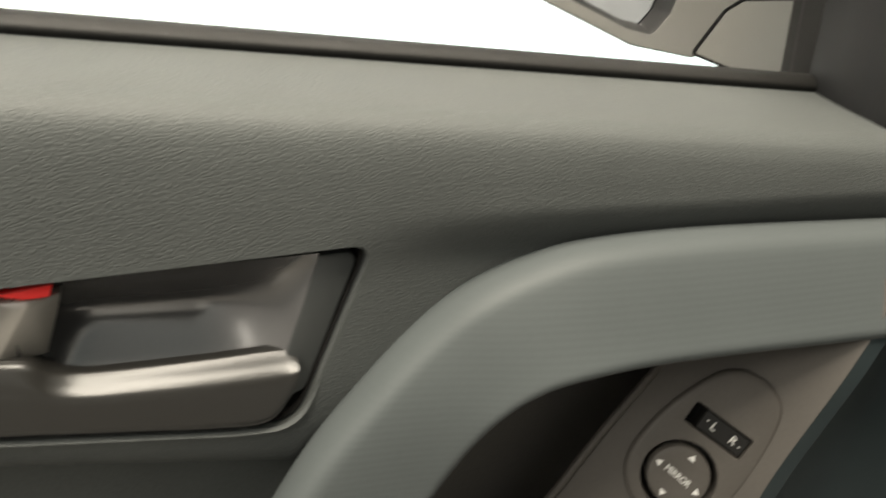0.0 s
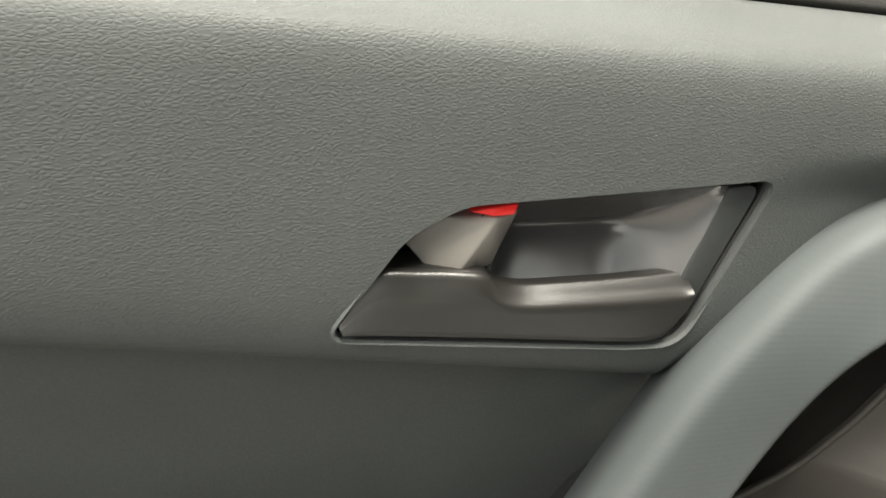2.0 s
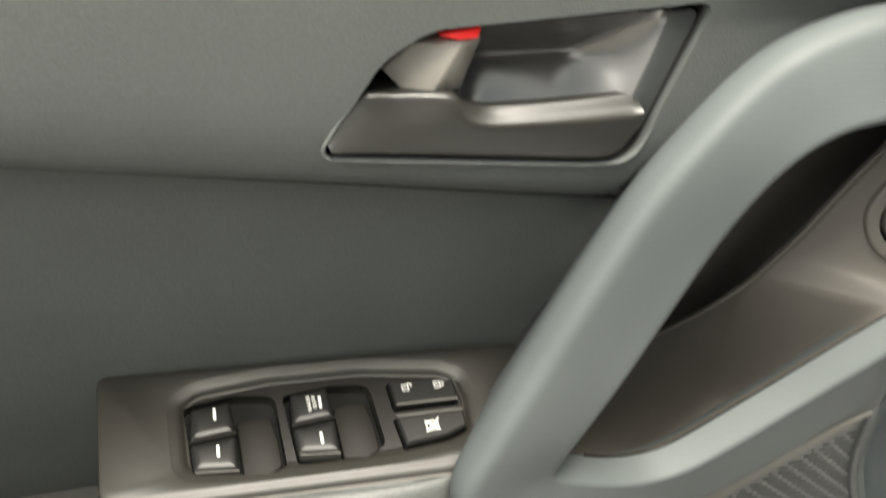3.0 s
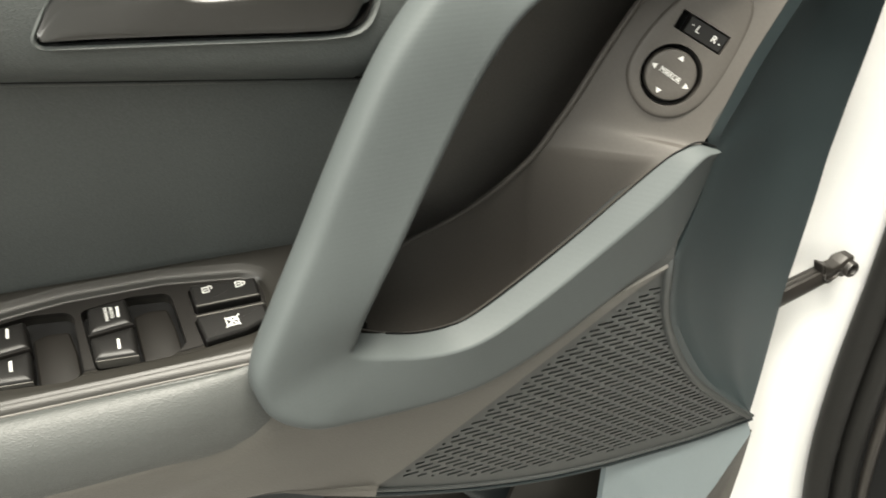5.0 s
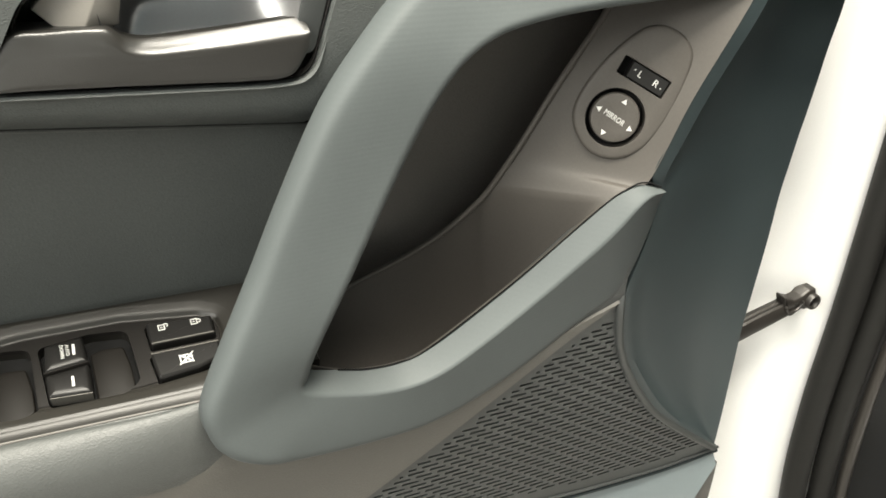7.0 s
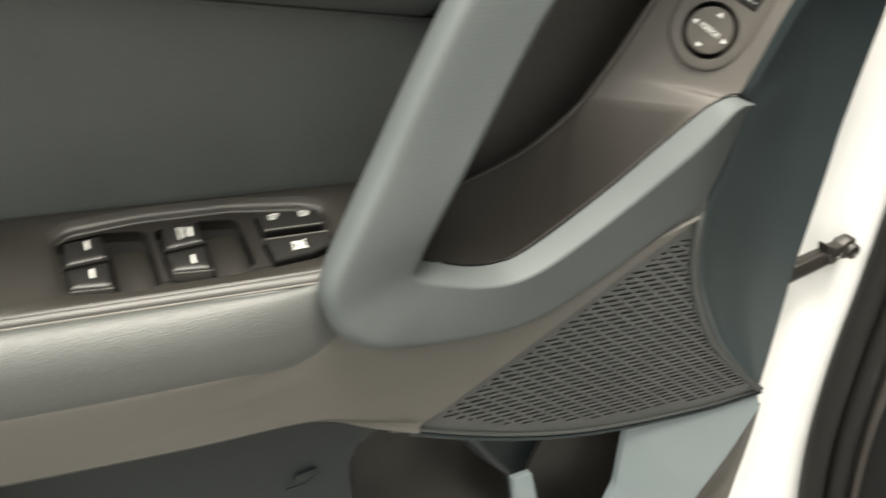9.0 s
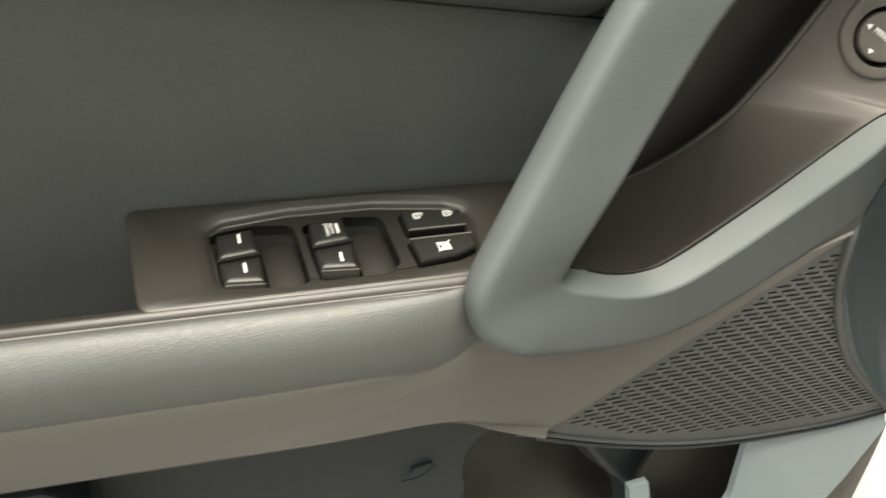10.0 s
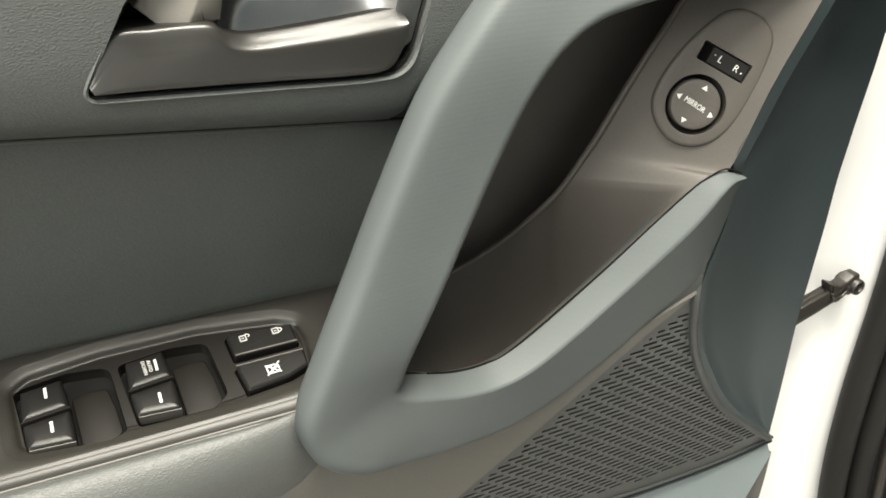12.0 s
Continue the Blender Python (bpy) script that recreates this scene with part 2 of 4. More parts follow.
def tube(pts, radius, sides=12, n=24, flat=1.0):
    """A round cord along a smooth curve."""
    c = even(catmull(pts, 8 * len(pts)), n)
    bm, rings = bmesh.new(), []
    for i, q in enumerate(c):
        d = Vector(c[min(i + 1, n - 1)] - c[max(i - 1, 0)]).normalized()
        s = d.cross(Vector((0, 0, 1)) if abs(d.z) < 0.9 else Vector((1, 0, 0))).normalized()
        t = s.cross(d)
        rings.append([Vector(q) + s * radius * math.cos(a) + t * radius * flat * math.sin(a) for a in (2 * math.pi * k / sides for k in range(sides))])
    ring_faces(bm, rings)
    return bm


def finish(ob, sharp=38):
    bm = bmesh.new()
    bm.from_mesh(ob.data)
    bmesh.ops.recalc_face_normals(bm, faces=bm.faces)
    for f in bm.faces:
        f.smooth = True
    bm.to_mesh(ob.data)
    bm.free()
    ob.data.set_sharp_from_angle(angle=radians(sharp))


def part(name, bm, material_, parent=None, label="", sharp=38):
    data = bpy.data.meshes.new(name)
    bm.to_mesh(data)
    bm.free()
    data.materials.append(material_)
    ob = new(name, data)
    finish(ob, sharp)
    if parent:
        base = parent
        shift = Vector((0, 0, 0))
        while base:
            shift += base.location
            base = base.parent
        data.transform(Matrix.Translation(-shift))
        ob.parent = parent
    if label:
        tagged(ob, label=label)
    return ob


def carve(bm, cutters):
    """bm with the closed cutters taken out of it."""
    def temp(b):
        data = bpy.data.meshes.new("temp")
        bmesh.ops.recalc_face_normals(b, faces=b.faces)
        b.to_mesh(data)
        b.free()
        return new("temp", data)
    ob, tools = temp(bm), [temp(c) for c in cutters]
    for tool in tools:
        mod = ob.modifiers.new("cut", "BOOLEAN")
        mod.operation, mod.object, mod.solver = "DIFFERENCE", tool, "EXACT"
    deps = bpy.context.evaluated_depsgraph_get()
    data = bpy.data.meshes.new_from_object(ob.evaluated_get(deps))
    out = bmesh.new()
    out.from_mesh(data)
    for o in (ob, *tools):
        bpy.data.objects.remove(o)
    return out


def lettering(text, size, m, material_, parent, name="lettering", depth=0.0002, turn=0.0, sx=1.0):
    cu = bpy.data.curves.new("text", "FONT")
    cu.body, cu.size, cu.align_x, cu.align_y, cu.extrude, cu.resolution_u = text, size, "CENTER", "CENTER", depth, 3
    ob = new("text", cu)
    data = bpy.data.meshes.new_from_object(ob.evaluated_get(bpy.context.evaluated_depsgraph_get()))
    bpy.data.objects.remove(ob)
    bm = bmesh.new()
    bm.from_mesh(data)
    bm.transform(m @ pose(0, 0, 0, 0, 0, turn) @ Matrix.Diagonal((sx, 1, 1, 1)))
    return part(name, bm, material_, parent)


def plate_mark(outline, m, material_, parent, name, height=0.0003):
    return part(name, prism(outline, [(0, -0.0002), (0, height)], m), material_, parent)


def bar2(x0, y0, x1, y1, w):
    """A thin 2D bar from one point to another."""
    d = np.array([x1 - x0, y1 - y0])
    d = d / np.linalg.norm(d)
    s = np.array([-d[1], d[0]]) * w / 2
    a, b = np.array([x0, y0]), np.array([x1, y1])
    return [a - s, b - s, b + s, a + s]


def step(v, lo, hi):
    t = min(max((v - lo) / (hi - lo), 0.0), 1.0)
    return t * t * (3 - 2 * t)


# ---- the car door ----
door = new("car")
door.location = (0.5, 0.35, 0.0)
tagged(door, "white car with its front door open, grey plastic door trim", "car")


def sill_z(x):
    return 1.0085 - 0.049 * x


def seam_z(x):
    return 0.8555 - 0.163 * x


BAR_TOP = [(0.03, 0.80), (0.067, 0.872), (0.085, 0.894), (0.104, 0.912), (0.123, 0.924), (0.146, 0.933), (0.175, 0.940), (0.231, 0.942), (0.45, 0.939)]
PROFILE_V = [0, 0.05, 0.10, 0.18, 0.30, 0.50, 0.70, 0.80, 0.855, 0.895, 0.925, 0.95, 0.975, 1.0]
PROFILE_Y = [0.296, 0.281, 0.272, 0.267, 0.264, 0.2625, 0.2622, 0.2626, 0.2634, 0.2650, 0.2685, 0.2770, 0.2990, 0.338]
CURVE = even(catmull(list(zip(PROFILE_V, PROFILE_Y)), 400), 400)
CURVE_V, CURVE_Y = [q[0] for q in CURVE], [q[1] for q in CURVE]


def trim_y(x, z):
    """Depth of the padded upper trim: a roll that turns back under the window and above the seam."""
    v = (z - seam_z(x)) / (sill_z(x) - seam_z(x))
    y = float(np.interp(v, CURVE_V, CURVE_Y))
    y += 0.009 * step(0.960 - z, 0.0, 0.022) * step(x, 0.060, 0.15)
    return y


def upper_trim():
    n, m_ = 120, 70
    curves = []
    for i in range(n):
        x = -0.75 + 1.19 * i / (n - 1)
        lo = seam_z(x)
        if x > 0.03:
            lo = max(lo, float(np.interp(x, [p_[0] for p_ in BAR_TOP], [p_[1] for p_ in BAR_TOP])) - 0.012)
        hi = sill_z(x)
        curves.append([np.array((x, trim_y(x, lo + (hi - lo) * k / (m_ - 1)), lo + (hi - lo) * k / (m_ - 1))) for k in range(m_)])
    bm = bmesh.new()
    front = [[bm.verts.new(v) for v in c] for c in curves]
    back = [[bm.verts.new(v + np.array((0, 0.003, 0))) for v in c] for c in curves]
    for a in range(n - 1):
        for b in range(m_ - 1):
            bm.faces.new((front[a][b], front[a + 1][b], front[a + 1][b + 1], front[a][b + 1]))
            bm.faces.new((back[a][b], back[a][b + 1], back[a + 1][b + 1], back[a + 1][b]))
    rim = [(a, 0) for a in range(n)] + [(n - 1, b) for b in range(1, m_)] + [(a, m_ - 1) for a in range(n - 2, -1, -1)] + [(0, b) for b in range(m_ - 2, 0, -1)]
    for (a, b), (c, d) in zip(rim, rim[1:] + rim[:1]):
        bm.faces.new((front[a][b], back[a][b], back[c][d], front[c][d]))
    return bm


HANDLE_CORNERS = [(-0.0818, 0.8940), (-0.0574, 0.9320), (-0.0385, 0.9430), (0.0862, 0.9498), (0.0594, 0.8792), (0.036, 0.8802)]
HANDLE_HOLE = fillet(HANDLE_CORNERS, [0.004, 0.03, 0.03, 0.007, 0.016, 0.02], 6)
upper = part("upper_trim", carve(upper_trim(), [prism(HANDLE_HOLE, [(0, -0.35), (0, -0.2)])]), GRAINED, door, "grey grained soft-touch upper door trim", 50)
# rolled lip round the handle opening
lip = bmesh.new()
ring_faces(lip, [[WALL @ Vector((q[0], q[1], -0.2710)) for q in inset(HANDLE_HOLE, -0.0004)],
                 [WALL @ Vector((q[0], q[1], -0.2648)) for q in inset(HANDLE_HOLE, -0.0018)],
                 [WALL @ Vector((q[0], q[1], -0.2637)) for q in inset(HANDLE_HOLE, -0.0010)],
                 [WALL @ Vector((q[0], q[1], -0.2650)) for q in inset(HANDLE_HOLE, 0.0001)],
                 [WALL @ Vector((q[0], q[1], -0.2720)) for q in inset(HANDLE_HOLE, 0.0002)]], (False, False))
part("trim_lip", lip, GRAINED, upper)

# insert below the seam, leaning back to the armrest
ins = []
for z_off in (0.012, 0.0, -0.05, -0.10, -0.17, -0.28):
    ins.append([(x, 0.3005 + 0.24 * -z_off if z_off < 0 else 0.3005, seam_z(x) + z_off) for x in (-0.75, -0.4, -0.2, 0.0, 0.075)])
insert = part("trim_insert", skin(ins, 40, 24), INSERT, door, "dark grey woven door trim insert")
# pinched piping along the seam
part("seam_piping", tube([(x, 0.2975, seam_z(x) - 0.0016) for x in (-0.75, -0.4, -0.1, 0.085)], 0.0010, 8, 40), LEATHERETTE, insert)
part("seam_gap", tube([(x, 0.2964, seam_z(x) + 0.0002) for x in (-0.75, -0.4, -0.1, 0.085)], 0.0005, 8, 40), BLACKGAP, insert)
pk = []
for z_off in (0.02, -0.05, -0.14):
    pk.append([(x, 0.322 - 0.06 * z_off, 0.90 + z_off * 1.35) for x in (0.02, 0.15, 0.30, 0.40)])
part("pocket_back", skin(pk, 16, 12), POCKETDARK, door, "near-black panel inside the pull handle loop")


wedge = fillet([(0.0390, 0.7400), (0.0640, 0.7760), (0.0760, 0.7740), (0.0510, 0.7280)], 0.001)
part("dark_wedge", block(wedge, -0.320, -0.2880, 0.001), CABIN, door, "dark wedge between the switch plate and the pull handle")


# ---- pull handle loop ----
def pull_bar():
    """A broad soft bar that comes down from the front, turns at the armrest and runs forward again as the rolled rim of the pocket."""
    outer = [(0.45, 0.266, 0.943), (0.333, 0.266, 0.945), (0.231, 0.266, 0.947), (0.175, 0.266, 0.945), (0.146, 0.266, 0.939), (0.123, 0.265, 0.930),
             (0.104, 0.264, 0.917), (0.0815, 0.259, 0.897), (0.0572, 0.255, 0.870), (0.0306, 0.2515, 0.826), (0.0110, 0.2490, 0.790), (-0.0112, 0.2435, 0.753),
             (-0.0250, 0.2405, 0.727), (-0.0250, 0.239, 0.709), (-0.0175, 0.237, 0.694), (0.000, 0.237, 0.681), (0.022, 0.239, 0.673), (0.060, 0.241, 0.664),
             (0.100, 0.2415, 0.660), (0.133, 0.2405, 0.667), (0.169, 0.239, 0.684), (0.206, 0.238, 0.705), (0.230, 0.238, 0.716), (0.240, 0.238, 0.726), (0.2485, 0.238, 0.745), (0.2545, 0.2375, 0.765), (0.2590, 0.237, 0.786)]
    inner = [(0.45, 0.242, 0.897), (0.321, 0.242, 0.899), (0.230, 0.242, 0.901), (0.190, 0.242, 0.901), (0.163, 0.242, 0.899), (0.145, 0.243, 0.895),
             (0.129, 0.245, 0.885), (0.1155, 0.248, 0.868), (0.1000, 0.2490, 0.843), (0.0785, 0.2455, 0.809), (0.0583, 0.242, 0.776), (0.0435, 0.242, 0.750),
             (0.0370, 0.2440, 0.735), (0.0350, 0.2455, 0.7270), (0.0375, 0.2465, 0.7220), (0.0430, 0.2475, 0.7190), (0.052, 0.2480, 0.7155), (0.070, 0.2490, 0.7088),
             (0.090, 0.2500, 0.7058), (0.109, 0.2493, 0.7102), (0.136, 0.2487, 0.7240), (0.168, 0.2465, 0.7450), (0.197, 0.2405, 0.7705), (0.214, 0.2365, 0.7855), (0.2270, 0.2335, 0.7950), (0.2390, 0.2320, 0.7970), (0.2530, 0.2315, 0.7915)]
    n = 190
    o, i = catmull(outer, n), catmull(inner, n)
    ws = [0, 0.012, 0.03, 0.055, 0.085, 0.12, 0.16, 0.20, 0.26, 0.34, 0.44, 0.54, 0.60, 0.66, 0.72, 0.78, 0.82, 0.845, 0.865, 0.885, 0.91, 0.935, 0.955, 0.97, 0.981, 0.989, 0.995, 0.9985, 1.0]
    rings = []
    for j, (a, b) in enumerate(zip(o, i)):
        along = j / (n - 1)
        fade = step(1 - along, -0.10, 0.16)
        rim = step(along, 0.492, 0.532)
        under = a * (0.35 + 0.40 * rim) + b * (0.65 - 0.40 * rim) + np.array((0, 0.05 - 0.02 * rim, 0))
        near = a * 0.95 + b * 0.05 + np.array((0, 0.007, 0))
        ring = [under, near]
        for w in ws:
            q = a * (1 - w) + b * w
            left = (1 - (1 - min(w / 0.17, 1.0)) ** 2.6) ** (1 / 2.6)
            right = (1 - max((w - 0.84) / 0.16, 0.0) ** 2.2) ** (1 / 2.2)
            upright = left * (1 - 0.12 * step(w, 0.2, 0.9)) * (0.15 + 0.85 * right)
            lean = step(along, 0.56, 0.74)
            face = left * (1 - 0.12 * step(w, 0.2, 0.9)) * (1 - lean) + lean * (0.12 + 0.88 * min(w / 0.84, 1.0)) * (1 - (1 - min(w / 0.10, 1.0)) ** 2) ** 0.5
            top = max((w - 0.84) / 0.16, 0.0)
            roll = 1 - (math.sqrt(top * top + 0.005) - 0.0707) / 0.9318
            q[1] -= 0.0150 * fade * (upright * (1 - rim) + face * roll * rim) * (0.9 + 0.1 * lean)
            ring.append(q)
        out = (a - b) / np.linalg.norm(a - b)
        ring += [b + np.array((0, 0.006 - 0.004 * rim, 0)) - out * 0.0008 * (1 - rim) + out * 0.003 * rim, b + np.array((0, 0.027 * (1 - rim) + 0.014 * rim, 0)) + out * 0.010 * rim]
        rings.append(ring)
    bm = bmesh.new()
    ring_faces(bm, rings)
    return bm


part("pull_handle", pull_bar(), BARGREY, door, "light grey soft-painted door pull handle loop", 70)

# ---- pocket panel with the mirror control ----
edge_in = [(0.00, 0.300, 0.722), (0.060, 0.303, 0.727), (0.090, 0.3015, 0.7355), (0.116, 0.2985, 0.7450), (0.138, 0.2955, 0.7565), (0.156, 0.290, 0.7725), (0.1665, 0.2865, 0.7845), (0.176, 0.2830, 0.8000), (0.185, 0.2800, 0.8150), (0.204, 0.277, 0.8460), (0.231, 0.273, 0.8860), (0.262, 0.275, 0.930)]
edge_out = [(0.030, 0.2475, 0.728), (0.052, 0.2480, 0.7155), (0.070, 0.2490, 0.7088), (0.090, 0.2500, 0.7058), (0.109, 0.2493, 0.7102), (0.165, 0.2467, 0.7430), (0.214, 0.2367, 0.7850), (0.2290, 0.2330, 0.7955), (0.2440, 0.2320, 0.7985), (0.2670, 0.2320, 0.8430), (0.2965, 0.2325, 0.8890), (0.322, 0.238, 0.925)]


def pocket_shell():
    """The moulded panel: flat round the mirror control, a scooped bowl below it."""
    n, m_ = 110, 26
    a_, b_ = catmull(edge_in, n), catmull(edge_out, n)
    grid = []
    for j, (a, b) in enumerate(zip(a_, b_)):
        deep = (1 - step(a[2], 0.779, 0.788)) * step(j / (n - 1), -0.1, 0.12)
        front = step(a[2], 0.735, 0.775)
        foot = np.array((a[0] * 0.45 + b[0] * 0.55, 0.300 + 0.024 * front, b[2] - 0.098 - 0.075 * front))
        low = (a * 0.5 + b * 0.5) * (1 - deep) + foot * deep
        col = []
        for k in range(m_):
            w = k / (m_ - 1)
            col.append(a * (1 - w) ** 2 + low * 2 * w * (1 - w) + b * w * w)
        grid.append(col)
    bm = bmesh.new()
    front = [[bm.verts.new(v) for v in col] for col in grid]
    back = [[bm.verts.new(v + np.array((0, 0.003, -0.001))) for v in col] for col in grid]
    for a in range(n - 1):
        for b in range(m_ - 1):
            bm.faces.new((front[a][b], front[a + 1][b], front[a + 1][b + 1], front[a][b + 1]))
            bm.faces.new((back[a][b], back[a][b + 1], back[a + 1][b + 1], back[a + 1][b]))
    rim = [(a, 0) for a in range(n)] + [(n - 1, b) for b in range(1, m_)] + [(a, m_ - 1) for a in range(n - 2, -1, -1)] + [(0, b) for b in range(m_ - 2, 0, -1)]
    for (a, b), (c, d) in zip(rim, rim[1:] + rim[:1]):
        bm.faces.new((front[a][b], back[a][b], back[c][d], front[c][d]))
    return bm


MIRR = axes_frame((0.2295, 0.2558, 0.833), (0.65, -0.55, -0.53), (0.58, -0.09, 0.81))


def mm(pts):
    return [(a / 1000, b / 1000) for a, b in pts]


plaque = catmull(mm([(-2, 57.5), (7, 58), (16, 54), (21.5, 44), (26.5, 23), (27.5, 3), (24, -11), (15, -20.5), (2, -23.8), (-11, -19), (-19.5, -9.5), (-22.3, 6), (-21, 26), (-15.5, 46), (-9, 54.5)]), 60, True)
panel = part("pocket_panel", carve(pocket_shell(), [prism(inset(plaque, 0.002), [(0, -0.03), (0, 0.03)], MIRR)]), BROWN, door, "dark brown-grey moulded pocket panel", 60)
part("panel_edge", tube([(x, y - 0.0012, z + 0.0008) for x, y, z in edge_in], 0.0019, 10, 90), BROWN, panel)
part("rim_gap", tube([(x, y - 0.0006, z + 0.0006) for x, y, z in edge_out[1:8]] + [(0.2400, 0.2312, 0.7985), (0.2520, 0.2308, 0.7930)], 0.0005, 8, 90), BLACKGAP, panel)

# ---- dark front edge of the trim ----
front_in = [(0.322, 0.2383, 0.925), (0.2965, 0.2328, 0.889), (0.2805, 0.2322, 0.865), (0.2670, 0.2322, 0.843), (0.2552, 0.2322, 0.820), (0.2465, 0.2325, 0.8005), (0.2550, 0.2355, 0.784), (0.2535, 0.2370, 0.760), (0.2470, 0.2370, 0.737), (0.2400, 0.2365, 0.715), (0.246, 0.2415, 0.669), (0.265, 0.2475, 0.628), (0.297, 0.2545, 0.580), (0.343, 0.2615, 0.532), (0.380, 0.2665, 0.498)]
front_out = [(0.428, 0.270, 0.925), (0.419, 0.270, 0.887), (0.4145, 0.269, 0.864), (0.4105, 0.269, 0.8435), (0.406, 0.268, 0.820), (0.403, 0.268, 0.800), (0.400, 0.268, 0.782), (0.397, 0.268, 0.760), (0.394, 0.268, 0.737), (0.392, 0.268, 0.700), (0.388, 0.268, 0.655), (0.385, 0.268, 0.622), (0.384, 0.268, 0.580), (0.383, 0.268, 0.535), (0.382, 0.2685, 0.497)]
CREASE = [0.013, 0.013, 0.013, 0.0125, 0.0120, 0.0110, 0.0020, 0.003, 0.004, 0.006, 0.008, 0.010, 0.010, 0.006, 0.0004]
front_bevel, front_soft = [], []
for a, b, w in zip(front_in, front_out, CREASE):
    front_bevel.append((a[0] + w, a[1] + 0.0010, a[2] - 0.001))
    front_soft.append((a[0] + w + 0.004, a[1] + 0.0010 + w * 0.30, a[2] - 0.001))
front_mid = [tuple(np.array(a) * 0.42 + np.array(b) * 0.58 + np.array((0, 0.008 * k, 0))) for a, b, k in zip(front_in, front_out, (1, 1, 1, 1, 1, 1, 1, 1, 1, 1, 1, 1, 1, 0.8, 0))]
front_back = [tuple(np.array(b) + np.array((0.004, 0.05, 0))) for b in front_out]


def front_shell():
    """Built row by row, so that the crease along its inner edge stays straight."""
    cols = [catmull(c, 90) for c in (front_in, front_bevel, front_soft, front_mid, front_out, front_back)]
    bm = bmesh.new()
    rings = []
    for j in range(90):
        p_ = [c[j] for c in cols]
        row_ = [p_[0], p_[0] * 0.5 + p_[1] * 0.5, p_[1]]
        row_ += catmull(p_[2:5], 13)
        row_ += [p_[5], p_[5] + np.array((0.0, 0.004, 0)), p_[0] + np.array((0.004, 0.02, 0))]
        rings.append(row_)
    ring_faces(bm, rings)
    return bm


part("front_trim", front_shell(), FRONTDARK, door, "dark blue-grey front edge of the door trim", 30)


# ---- speaker grille ----
def grille_y(x, z):
    return 0.2375 - 0.142 * (z - 0.711)


GRILLE = [(0.233, 0.714), (0.189, 0.689), (0.131, 0.651), (0.056, 0.604), (0.034, 0.592), (0.075, 0.570), (0.120, 0.549), (0.170, 0.530), (0.222, 0.516), (0.275, 0.506), (0.331, 0.498), (0.380, 0.4965), (0.343, 0.532), (0.297, 0.580), (0.265, 0.628), (0.246, 0.669), (0.2385, 0.703)]


def inside(p_, poly):
    hit = False
    for (x0, y0), (x1, y1) in zip(poly, poly[1:] + poly[:1]):
        if (y0 > p_[1]) != (y1 > p_[1]) and p_[0] < (x1 - x0) * (p_[1] - y0) / (y1 - y0) + x0:
            hit = not hit
    return hit


RIGHT_Z, RIGHT_X = [0.4945, 0.534, 0.582, 0.629, 0.670, 0.705, 0.73], [0.383, 0.344, 0.298, 0.266, 0.247, 0.240, 0.239]
LEFT_Z, LEFT_X = [0.592, 0.617, 0.664, 0.702, 0.73], [0.020, 0.048, 0.122, 0.182, 0.232]
FOOT_X, FOOT_Z = [0.02, 0.078, 0.120, 0.170, 0.222, 0.275, 0.331, 0.383], [0.592, 0.567, 0.547, 0.528, 0.514, 0.504, 0.496, 0.4945]


